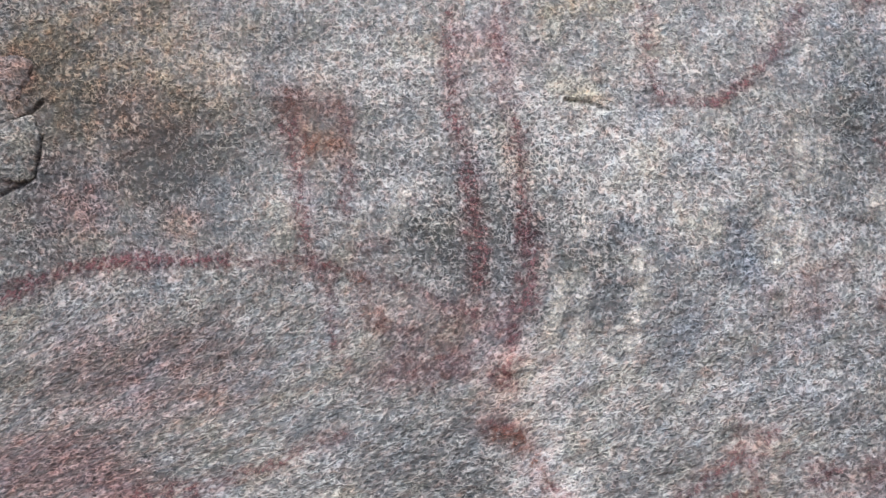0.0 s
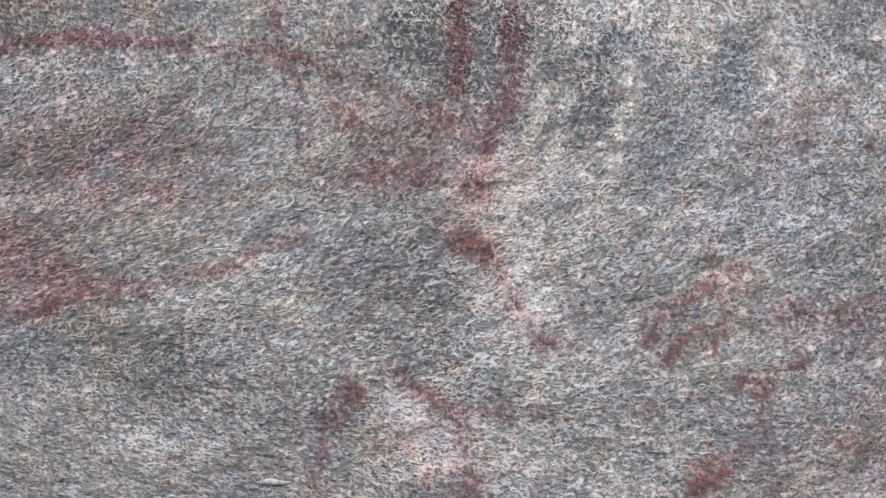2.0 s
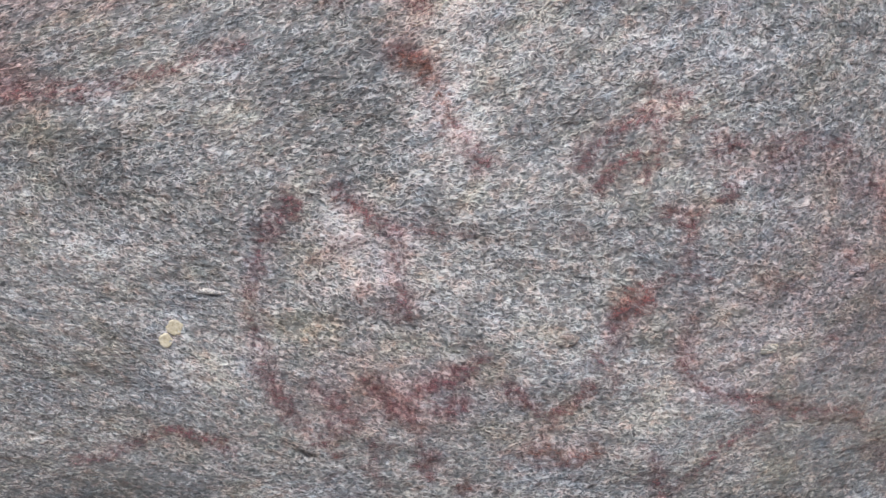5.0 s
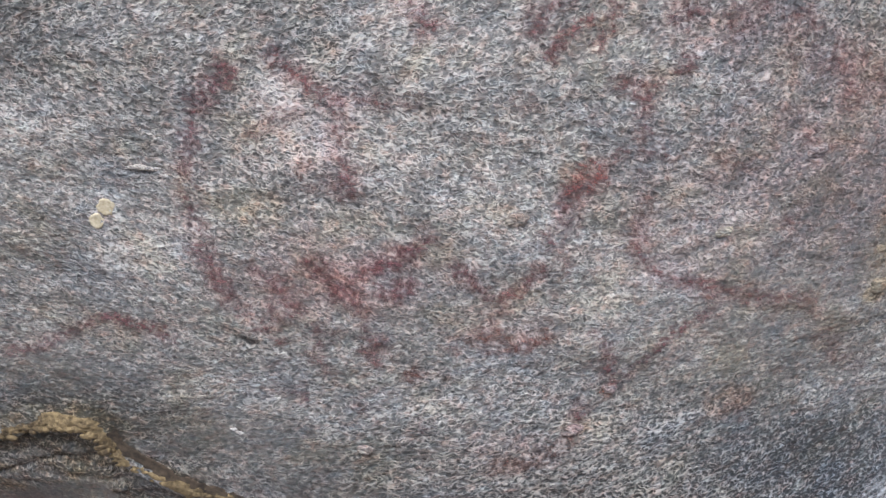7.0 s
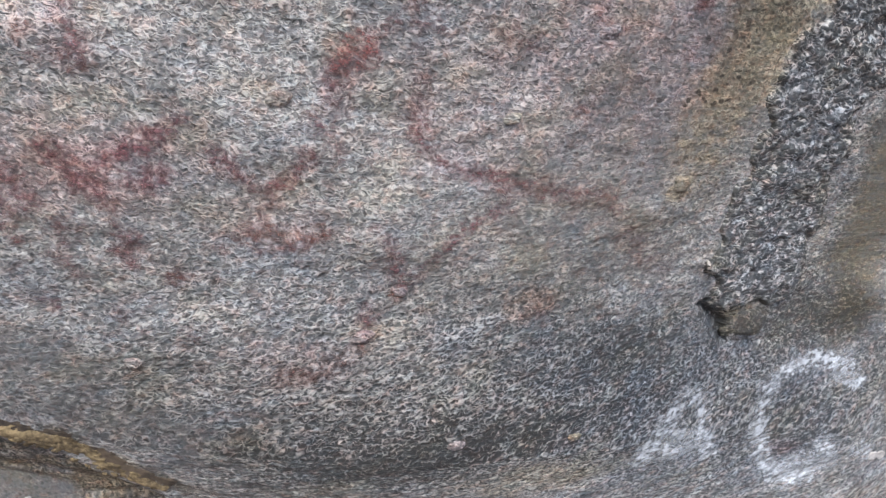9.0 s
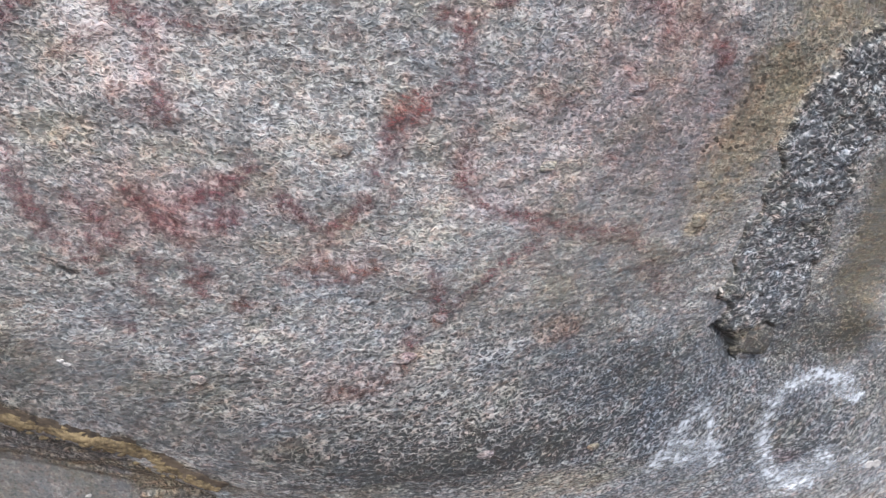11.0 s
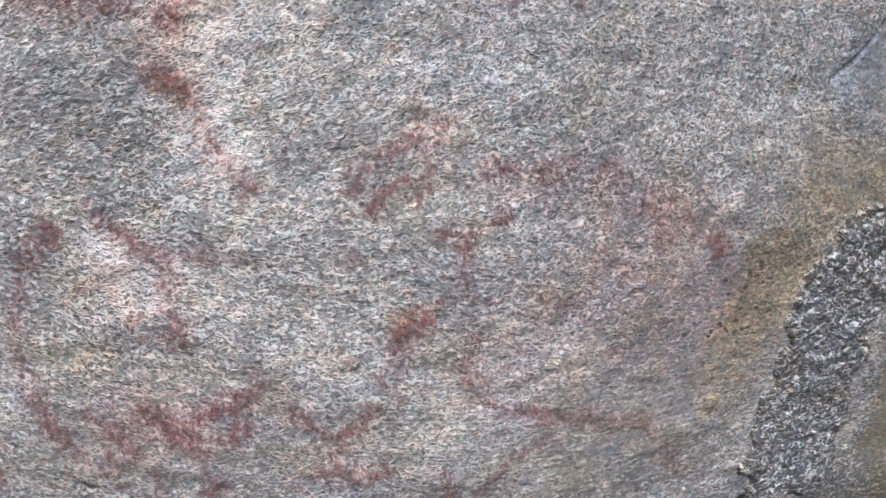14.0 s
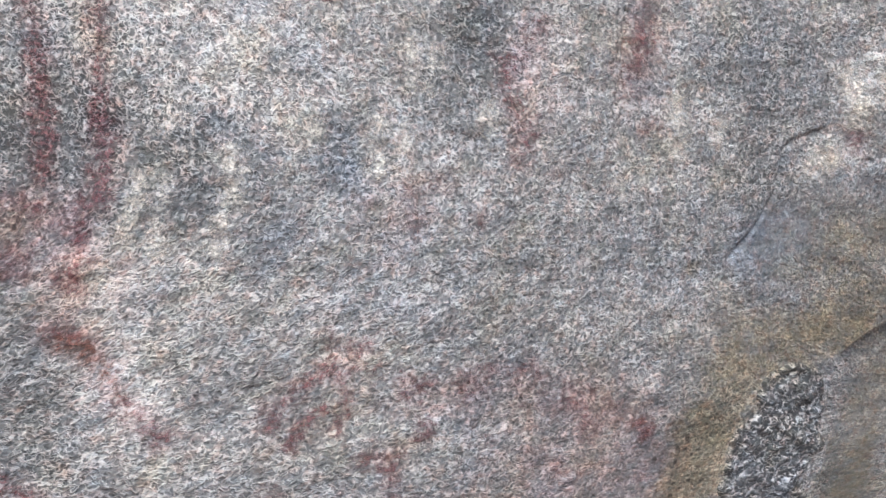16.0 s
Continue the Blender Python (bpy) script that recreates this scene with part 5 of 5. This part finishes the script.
figure("painted_ring", "faded red ochre ring outline painted on pale rock", [
    ("wine", 0.0098, 0.70, [(-0.312, 1.183), (-0.326, 1.158), (-0.341, 1.132), (-0.347, 1.101)]),
    ("wine", 0.0091, 0.50, [(-0.346, 1.107), (-0.352, 1.072), (-0.350, 1.034), (-0.338, 1.009)]),
    ("red", 0.0089, 0.50, [(-0.340, 1.015), (-0.325, 0.990), (-0.313, 0.957), (-0.284, 0.922)]),
    ("red", 0.0076, 0.85, [(-0.279, 1.198), (-0.260, 1.181), (-0.239, 1.169), (-0.210, 1.159)]),
    ("red", 0.0086, 0.75, [(-0.215, 1.167), (-0.207, 1.142), (-0.207, 1.117)]),
    ("red", 0.0071, 0.45, [(-0.205, 1.168), (-0.169, 1.166), (-0.132, 1.176)]),
    ("red", 0.0094, 0.70, [(-0.206, 1.110), (-0.197, 1.086), (-0.187, 1.070)]),
    ("rust", 0.0101, 0.70, [(-0.248, 1.098), (-0.229, 1.092)]),
    ("red", 0.0070, 0.45, [(-0.291, 1.113), (-0.271, 1.135), (-0.240, 1.148)]),
    ("wine", 0.0086, 0.55, [(-0.291, 0.980), (-0.257, 0.964), (-0.223, 0.937)]),
    ("red", 0.0098, 0.50, [(-0.219, 0.996), (-0.195, 0.978), (-0.170, 0.953)]),
    ("red", 0.0086, 0.50, [(-0.284, 0.918), (-0.255, 0.928), (-0.221, 0.944)]),
    ("red", 0.0101, 0.50, [(-0.167, 0.891), (-0.148, 0.908), (-0.144, 0.926)]),
    ("rust", 0.0103, 0.45, [(-0.115, 0.877), (-0.101, 0.884)])])
figure("painted_small_arc", "small wine-red ochre arc painted on rock", [
    ("wine", 0.0067, 0.50, [(-0.564, 0.809), (-0.523, 0.826), (-0.482, 0.853), (-0.455, 0.874)]),
    ("wine", 0.0076, 0.85, [(-0.462, 0.870), (-0.426, 0.889), (-0.395, 0.887), (-0.353, 0.875)])])
figure("painted_forked_mark", "rust-pink forked mark painted on pale rock", [
    ("red", 0.0126, 0.70, [(0.169, 1.604), (0.174, 1.567), (0.187, 1.536), (0.200, 1.507)]),
    ("pink", 0.0120, 0.50, [(0.212, 1.637), (0.197, 1.606), (0.188, 1.579)]),
    ("pink", 0.0183, 0.60, [(0.325, 1.674), (0.321, 1.634), (0.312, 1.599), (0.298, 1.550)]),
    ("red", 0.0085, 0.55, [(0.316, 1.639), (0.315, 1.605), (0.311, 1.582)]),
    ("pink", 0.0119, 0.45, [(0.336, 1.550), (0.334, 1.518)]),
    ("red", 0.0102, 0.40, [(0.181, 1.507), (0.189, 1.482)]),
    ("pink", 0.0106, 0.35, [(0.222, 1.488), (0.233, 1.472)]),
    ("pink", 0.0114, 0.35, [(0.065, 1.459), (0.097, 1.471), (0.130, 1.485)]),
    ("pink", 0.0058, 0.45, [(0.083, 1.447), (0.088, 1.421)]),
    ("pink", 0.0072, 0.50, [(0.144, 1.449), (0.150, 1.430)]),
    ("wine", 0.0109, 0.60, [(0.592, 1.549), (0.602, 1.518)])])
figure("painted_wash", "wine-red ochre wash below the tall lines", [
    ("wine", 0.0130, 0.40, [(-0.271, 1.440), (-0.251, 1.431), (-0.231, 1.430)]),
    ("wine", 0.0110, 0.40, [(-0.231, 1.387), (-0.217, 1.376), (-0.199, 1.382)]),
    ("red", 0.0120, 0.35, [(-0.269, 1.404), (-0.253, 1.391), (-0.240, 1.385)]),
    ("brown", 0.0120, 0.35, [(-0.306, 1.409), (-0.279, 1.401), (-0.252, 1.410)]),
    ("brown", 0.0110, 0.35, [(-0.312, 1.377), (-0.285, 1.374), (-0.258, 1.380)]),
    ("red", 0.0100, 0.40, [(-0.338, 1.431), (-0.311, 1.417), (-0.289, 1.412)])])
figure("painted_scribble", "tangle of short wine-red ochre strokes on rock", [
    ("wine", 0.0080, 0.70, [(-0.236, 1.001), (-0.212, 0.981), (-0.183, 0.958)]),
    ("wine", 0.0085, 0.80, [(-0.181, 0.986), (-0.150, 1.003), (-0.117, 1.022)]),
    ("wine", 0.0075, 0.55, [(-0.160, 0.968), (-0.137, 0.982), (-0.112, 0.996)]),
    ("red", 0.0080, 0.55, [(-0.291, 0.920), (-0.261, 0.911), (-0.243, 0.892)]),
    ("wine", 0.0070, 0.50, [(-0.273, 0.942), (-0.235, 0.942)]),
    ("red", 0.0080, 0.60, [(-0.088, 1.019), (-0.063, 1.001), (-0.041, 0.988)]),
    ("red", 0.0080, 0.65, [(-0.034, 0.979), (-0.010, 0.998), (0.004, 1.032)]),
    ("rust", 0.0080, 0.60, [(-0.055, 0.919), (-0.033, 0.938), (-0.001, 0.932), (0.031, 0.948)]),
    ("red", 0.0075, 0.50, [(-0.170, 0.938), (-0.157, 0.906)]),
    ("red", 0.0075, 0.45, [(-0.217, 0.934), (-0.204, 0.899)]),
    ("red", 0.0075, 0.45, [(-0.118, 0.872), (-0.101, 0.887)]),
    ("wine", 0.0080, 0.60, [(-0.345, 0.998), (-0.322, 0.968), (-0.296, 0.951)]),
    ("pink", 0.0090, 0.50, [(-0.125, 1.054), (-0.107, 1.040)]),
    ("pink", 0.0085, 0.45, [(-0.237, 1.063), (-0.215, 1.075), (-0.182, 1.074)]),
    ("red", 0.0075, 0.50, [(-0.012, 1.062), (0.017, 1.041), (0.033, 1.015)]),
    ("red", 0.0075, 0.55, [(-0.222, 0.899), (-0.206, 0.878), (-0.192, 0.860)]),
    ("red", 0.0075, 0.50, [(-0.176, 0.833), (-0.147, 0.819)]),
    ("wine", 0.0070, 0.50, [(-0.238, 0.842), (-0.214, 0.817)]),
    ("red", 0.0075, 0.45, [(-0.108, 0.822), (-0.077, 0.811)]),
    ("pink", 0.0085, 0.45, [(-0.267, 0.971), (-0.238, 0.963), (-0.220, 0.973)]),
    ("pink", 0.0085, 0.45, [(-0.219, 0.922), (-0.189, 0.939)]),
    ("red", 0.0075, 0.50, [(-0.077, 0.914), (-0.055, 0.935)]),
    ("red", 0.0070, 0.45, [(-0.164, 0.909), (-0.144, 0.881)])])
figure("painted_specks", "scattered faded pink-red ochre specks on rock", [
    ("red", 0.0075, 0.45, [(0.071, 1.273), (0.106, 1.270)]),
    ("red", 0.0075, 0.45, [(0.127, 1.281), (0.165, 1.276)]),
    ("red", 0.0080, 0.50, [(0.188, 1.283), (0.227, 1.291)]),
    ("pink", 0.0095, 0.55, [(0.251, 1.264), (0.295, 1.255)]),
    ("red", 0.0085, 0.55, [(0.273, 1.223), (0.314, 1.218)]),
    ("fresh", 0.0080, 0.45, [(0.352, 1.221), (0.375, 1.200)]),
    ("red", 0.0075, 0.45, [(0.092, 1.233), (0.116, 1.231)]),
    ("red", 0.0070, 0.40, [(0.064, 1.214), (0.075, 1.191), (0.073, 1.169)]),
    ("red", 0.0080, 0.14, [(0.094, 1.110), (0.097, 1.075), (0.068, 1.049)]),
    ("pink", 0.0090, 0.40, [(0.247, 1.179), (0.286, 1.167)]),
    ("pink", 0.0090, 0.35, [(0.155, 1.151), (0.196, 1.139)]),
    ("red", 0.0080, 0.40, [(0.281, 1.243), (0.290, 1.225)]),
    ("pink", 0.0080, 0.40, [(0.244, 1.086), (0.275, 1.079)]),
    ("pink", 0.0090, 0.45, [(-0.059, 1.176), (-0.028, 1.191)]),
    ("red", 0.0085, 0.45, [(-0.057, 1.248), (-0.037, 1.261)]),
    ("red", 0.0080, 0.45, [(-0.032, 1.224), (-0.013, 1.242)])])
figure("pale_streaks", "pale cream finger-wide streaks on grey rock", [
    ("pale", 0.0075, 0.90, [(-0.133, 1.473), (-0.140, 1.441), (-0.146, 1.394)]),
    ("pale", 0.0065, 0.80, [(-0.157, 1.473), (-0.160, 1.447), (-0.169, 1.410)]),
    ("pale", 0.0100, 0.90, [(-0.082, 1.503), (-0.081, 1.472), (-0.087, 1.440)]),
    ("pale", 0.0080, 0.80, [(-0.087, 1.440), (-0.088, 1.417), (-0.098, 1.398)]),
    ("pale", 0.0110, 0.60, [(-0.142, 1.520), (-0.127, 1.515), (-0.110, 1.522)]),
    ("pale", 0.0070, 0.90, [(-0.003, 1.549), (-0.008, 1.523), (-0.013, 1.489)]),
    ("pale", 0.0085, 0.80, [(0.049, 1.532), (0.044, 1.506), (0.047, 1.472)]),
    ("pale", 0.0055, 0.90, [(0.096, 1.601), (0.097, 1.574), (0.096, 1.547)]),
    ("pale", 0.0055, 0.70, [(0.107, 1.601), (0.106, 1.569)]),
    ("pale", 0.0085, 0.70, [(0.068, 1.527), (0.072, 1.497)]),
    ("pale", 0.0070, 0.60, [(-0.303, 1.560), (-0.309, 1.534), (-0.326, 1.507)]),
    ("pale", 0.0100, 0.50, [(-0.210, 1.580), (-0.199, 1.569)]),
    ("pale", 0.0090, 0.70, [(0.074, 1.608), (0.080, 1.578), (0.078, 1.547)]),
    ("pale", 0.0120, 0.70, [(0.139, 1.541), (0.157, 1.527), (0.172, 1.512)]),
    ("pale", 0.0090, 0.60, [(0.357, 1.573), (0.370, 1.540), (0.368, 1.499)]),
    ("pale", 0.0080, 0.60, [(0.414, 1.554), (0.423, 1.513)]),
    ("pale", 0.0120, 0.70, [(0.575, 1.614), (0.598, 1.573), (0.588, 1.541)]),
    ("pale", 0.0100, 0.60, [(0.532, 1.494), (0.562, 1.514), (0.581, 1.496)]),
    ("pale", 0.0060, 0.60, [(0.297, 1.484), (0.306, 1.453)])])
figure("chalk_letter", "white chalk letter A scrawled on dark rock", [
    ("chalk", 0.0122, 1.13, [(0.504, 0.568), (0.519, 0.624), (0.534, 0.685), (0.543, 0.716)]),
    ("chalk", 0.0112, 1.03, [(0.555, 0.710), (0.580, 0.665), (0.612, 0.602), (0.626, 0.575)]),
    ("chalk", 0.0134, 0.89, [(0.513, 0.614), (0.560, 0.603), (0.610, 0.612)]),
    ("chalk", 0.0117, 0.74, [(0.529, 0.647), (0.572, 0.622)]),
    ("chalk", 0.0213, 0.41, [(0.543, 0.610), (0.608, 0.592)])], category="writing")
figure("chalk_letter", "white chalk letter G scrawled on dark rock", [
    ("chalk", 0.0128, 1.13, [(0.848, 0.691), (0.815, 0.727), (0.757, 0.743), (0.710, 0.733), (0.690, 0.706)]),
    ("chalk", 0.0122, 1.13, [(0.691, 0.713), (0.688, 0.674), (0.700, 0.615), (0.722, 0.569)]),
    ("chalk", 0.0134, 1.03, [(0.720, 0.574), (0.760, 0.545), (0.803, 0.550), (0.833, 0.578)]),
    ("chalk", 0.0128, 0.84, [(0.803, 0.608), (0.835, 0.586), (0.848, 0.558)]),
    ("chalk", 0.0128, 0.47, [(0.868, 0.595), (0.920, 0.581)]),
    ("chalk", 0.0197, 0.43, [(0.752, 0.553), (0.821, 0.585)]),
    ("chalk", 0.0131, 0.48, [(0.786, 0.735), (0.846, 0.709)])], category="writing")


# ---- lichen, chips ----
def disc(name, x, z, radius, material, label, category, seed, thick=0.0016):
    """A thin round crust with a raised wavy rim, lying on the rock."""
    random.seed(seed)
    wave = [random.uniform(0.86, 1.1) for _ in range(20)]
    bm = bmesh.new()
    rings = []
    y0 = min(float(face_y(x + radius * a, z + radius * b)) for a in (-0.7, 0, 0.7) for b in (-0.7, 0, 0.7)) + 0.001
    for f, lift in ((1.0, 0.0), (0.95, 1.0), (0.78, 1.15), (0.5, 0.7), (0.2, 0.8)):
        rings.append([bm.verts.new((x + radius * f * wave[k] * math.cos(k * math.tau / 20), y0 + 0.0006 - thick * lift,
                                    z + radius * f * wave[k] * math.sin(k * math.tau / 20))) for k in range(20)])
    for a, b in zip(rings, rings[1:]):
        for k in range(20):
            bm.faces.new((a[k], a[(k + 1) % 20], b[(k + 1) % 20], b[k]))
    bm.faces.new(rings[-1])
    for f in bm.faces:
        f.smooth = True
    me = bpy.data.meshes.new(name)
    bm.to_mesh(me)
    bm.free()
    me.materials.append(material)
    return tagged(new(name, me), label, category, "lichen spots")


disc("lichen_spot", -0.430, 1.019, 0.0090, LICHEN, "small round cream-yellow lichen spot on rock", "lichen", 1)
disc("lichen_spot", -0.439, 1.003, 0.0080, LICHEN, "small round cream-yellow lichen spot on rock", "lichen", 2)
disc("lichen_spot", 0.923, 0.577, 0.0085, CHIP, "small round whitish lichen spot on rock", "lichen", 3)
disc("lichen_spot", 0.940, 0.577, 0.0085, CHIP, "small round whitish lichen spot on rock", "lichen", 4)


def lumps_mesh(name, spots, material):
    """Many small flattened lumps, joined."""
    ball = bmesh.new()
    bmesh.ops.create_icosphere(ball, subdivisions=2, radius=1.0)
    ball.verts.ensure_lookup_table()
    shape = np.array([v.co[:] for v in ball.verts])
    faces = np.array([[v.index for v in f.verts] for f in ball.faces])
    ball.free()
    verts, tris = [], []
    for k, (x, y, z, r) in enumerate(spots):
        turn = np.array(Euler((random.uniform(-0.3, 0.3), random.uniform(-0.5, 0.5), random.uniform(-0.3, 0.3))).to_matrix())
        size = r * np.array([random.uniform(0.9, 1.6), random.uniform(0.30, 0.5), random.uniform(0.5, 0.9)])
        dent = 1 + 0.16 * np.sin(5.1 * shape[:, :1] + k) * np.cos(4.3 * shape[:, 2:] + 2 * k)
        verts.append((shape * dent * size) @ turn.T + (x, y, z))
        tris.append(faces + k * len(shape))
    me = bpy.data.meshes.new(name)
    me.from_pydata(np.vstack(verts).tolist(), [], np.vstack(tris).tolist())
    me.polygons.foreach_set("use_smooth", np.ones(len(me.polygons), bool))
    me.materials.append(material)
    return me


def chip(name, x, z, radius, label):
    random.seed(int(x * 1000))
    y = float(face_y(x, z, False))
    spots = [(x + random.uniform(-1, 1) * radius, y - 0.001, z + random.uniform(-0.5, 0.5) * radius, radius * random.uniform(0.4, 0.7)) for _ in range(5)]
    return tagged(new(name, lumps_mesh(name, spots, CHIP)), label, "stone chip")


def knob(name, x, z, size, material, label, seed, sink=0.45, **stains):
    """A rough lump of rock set into the face; size: half width, half depth, half height."""
    bm = bmesh.new()
    bmesh.ops.create_icosphere(bm, subdivisions=4, radius=1.0)
    y = float(face_y(x, z)) + sink * size[1]
    for v in bm.verts:
        p = v.co.copy()
        lump = 1 + 0.22 * noise.noise(p * 1.4 + Vector((seed, 0, 0))) + 0.10 * noise.noise(p * 4 + Vector((0, seed, 0))) + 0.04 * noise.noise(p * 11)
        box = Vector([math.copysign(abs(c) ** 0.7, c) for c in p]) * lump
        v.co = Vector((x + box.x * size[0] + 0.25 * size[0] * box.z, y + box.y * size[1], z + box.z * size[2]))
    for f in bm.faces:
        f.smooth = True
    me = bpy.data.meshes.new(name)
    bm.to_mesh(me)
    bm.free()
    me.materials.append(material)
    layer = me.uv_layers.new(name="flow")
    for loop in me.loops:
        p = me.vertices[loop.vertex_index].co
        layer.data[loop.index].uv = (p.x + p.y, p.z + 0.5 * p.y)
    for key, value in stains.items():
        me.attributes.new(key, "FLOAT", "POINT").data.foreach_set("value", np.full(len(me.vertices), value, np.float32))
    return tagged(new(name, me), label, "rock")


knob("rock_chunk", 0.600, 0.806, (0.030, 0.011, 0.021), ROCK, "olive-brown wedge of rock jammed below the broken scar", 3, 0.5, ochre=0.7, dark=2.0, smooth=0.3)
knob("rock_flake", -0.390, 1.066, (0.017, 0.004, 0.0028), ROCK, "thin pale flake lifting off the grey rock", 8, 0.2, pale=1.0)
knob("rock_plate", -0.704, 1.597, (0.026, 0.008, 0.034), ROCK, "grey plate of rock edged by dark cracks", 11, 0.55, dark=0.5, ochre=0.3)
knob("rock_plate", -0.706, 1.672, (0.024, 0.008, 0.024), ROCK, "rust-brown weathered plate of rock on the face", 14, 0.6, pink=0.9, ochre=0.6, dark=0.3)
knob("rock_nub", 0.410, 1.006, (0.016, 0.006, 0.010), ROCK, "small ochre-brown knob of rock standing proud of the face", 5, 0.5, ochre=1.3, smooth=0.4)
knob("rock_nub", 0.267, 1.161, (0.011, 0.0085, 0.0077), ROCK, "small pinkish crystal lump standing off the rock", 20, 0.5, pink=0.5, pale=0.4)
knob("rock_nub", 0.216, 0.658, (0.011, 0.0085, 0.0077), ROCK, "small pale pink lump of feldspar on dark rock", 21, 0.5, pink=0.5, pale=0.25)
knob("rock_nub", 0.108, 0.878, (0.010, 0.0085, 0.0070), ROCK, "small pink feldspar lump beside a red stroke", 22, 0.5, pink=0.8)
knob("rock_nub", 0.078, 0.820, (0.012, 0.0085, 0.0084), ROCK, "pale pink feldspar lump on grey rock", 23, 0.5, pink=0.7, pale=0.6)
knob("rock_nub", -0.030, 1.068, (0.011, 0.0085, 0.0077), ROCK, "small buff lump standing off the grey rock", 24, 0.5, pink=0.4, ochre=0.5, pale=0.5)
knob("rock_nub", 0.381, 0.650, (0.009, 0.0085, 0.0063), ROCK, "small yellowish lump on dark rock", 25, 0.5, ochre=1.2)
knob("rock_nub", -0.147, 0.766, (0.010, 0.0085, 0.0070), ROCK, "small pale lump on grey rock", 26, 0.5, pink=0.3, pale=0.7)
knob("rock_nub", 0.188, 1.071, (0.009, 0.0085, 0.0063), ROCK, "small buff lump on grey rock", 27, 0.5, ochre=0.8, pale=0.4)
chip("mineral_chip", -0.291, 0.459, 0.0040, "small white mineral chip lying on the lower slab")
chip("mineral_chip", -0.295, 0.759, 0.005, "small white mineral chip stuck on grey rock")

# ochre lichen crust along the lip
crust_line = [(x + 0.005, z + 0.013 + 0.008 * ease(0.14, 0.22, x - EDGE_X[0]), 0.010 + 0.005 * ease(0.02, 0.08, x - EDGE_X[0]) - 0.006 * ease(0.10, 0.135, x - EDGE_X[0]) + 0.005 * ease(0.15, 0.20, x - EDGE_X[0]) - 0.006 * ease(0.33, 0.46, x - EDGE_X[0])) for x, z in EDGE[:-1]]
cx, cz, run, side = ribbon(crust_line, 0.0025, 15)
edge = 1 - np.abs(side) + 0.35 * rough(cx, cz, 0.016, 0.008, 71) + 0.3 * rough(cx, cz, 0.005, 0.004, 72)
edge = edge - 0.6 * ease(0.1, -0.6, rough(cx, cz * 0, 0.03, 1, 73)) * ease(0.35, 0.15, run)
lift = 0.0030 * ease(0.05, 0.4, edge) + 0.0010 * rough(cx, cz, 0.03, 0.012, 76) + 0.0012 * rough(cx, cz, 0.007, 0.005, 74) + 0.0009 * rough(cx, cz, 0.0035, 0.003, 75)
crust = new("lichen_crust", sheet("lichen_crust", cx, face_y(cx, cz) + 0.0012 - lift, cz, flow_at(cx, cz), {}, CRUST, flip=True))
tagged(crust, "knobbly ochre-yellow lichen crust along the rock ledge", "lichen")
rim_line = [(x + 0.011, z + 0.0300, 0.012) for x, z in EDGE[5:-1]]
cx, cz, run, side = ribbon(rim_line, 0.0025, 9)
edge = 1 - np.abs(side) + 0.6 * rough(cx, cz, 0.025, 0.02, 77) + 0.4 * rough(cx, cz, 0.006, 0.005, 78)
rim = new("rim", sheet("rim", cx, face_y(cx, cz) + 0.0020 - 0.0030 * ease(0.1, 0.6, edge), cz, flow_at(cx, cz), {}, RIM, flip=True))
rim.parent = crust
random.seed(5)
spots = []
for _ in range(120):
    x = EDGE_X[0] - 0.01 + (EDGE_X[-2] - EDGE_X[0]) * random.random() ** 1.5
    along = float(np.interp(x, EDGE_X, EDGE_Z)) + 0.004 * float(rough(x, 0.0, 0.022, 1, 31))
    z = along + random.gauss(0.012, 0.006)
    if float(rough(x, 0.3, 0.05, 1, 61)) > -0.3:
        spots.append((x, float(face_y(x, min(max(z, along - 0.008), along + 0.02))) - 0.0008, z, random.uniform(0.0020, 0.0048)))
for _ in range(34):
    x = EDGE_X[0] - 0.02 + 0.16 * random.random()
    z = float(np.interp(x, EDGE_X, EDGE_Z)) + random.gauss(0.007, 0.005)
    spots.append((x, float(face_y(x, z + 0.012)) - 0.0005, z, random.uniform(0.0035, 0.0068)))
knobs = tagged(new("crumble", lumps_mesh("crumble", spots, CRUST)), kind="stuff")
knobs.parent = crust
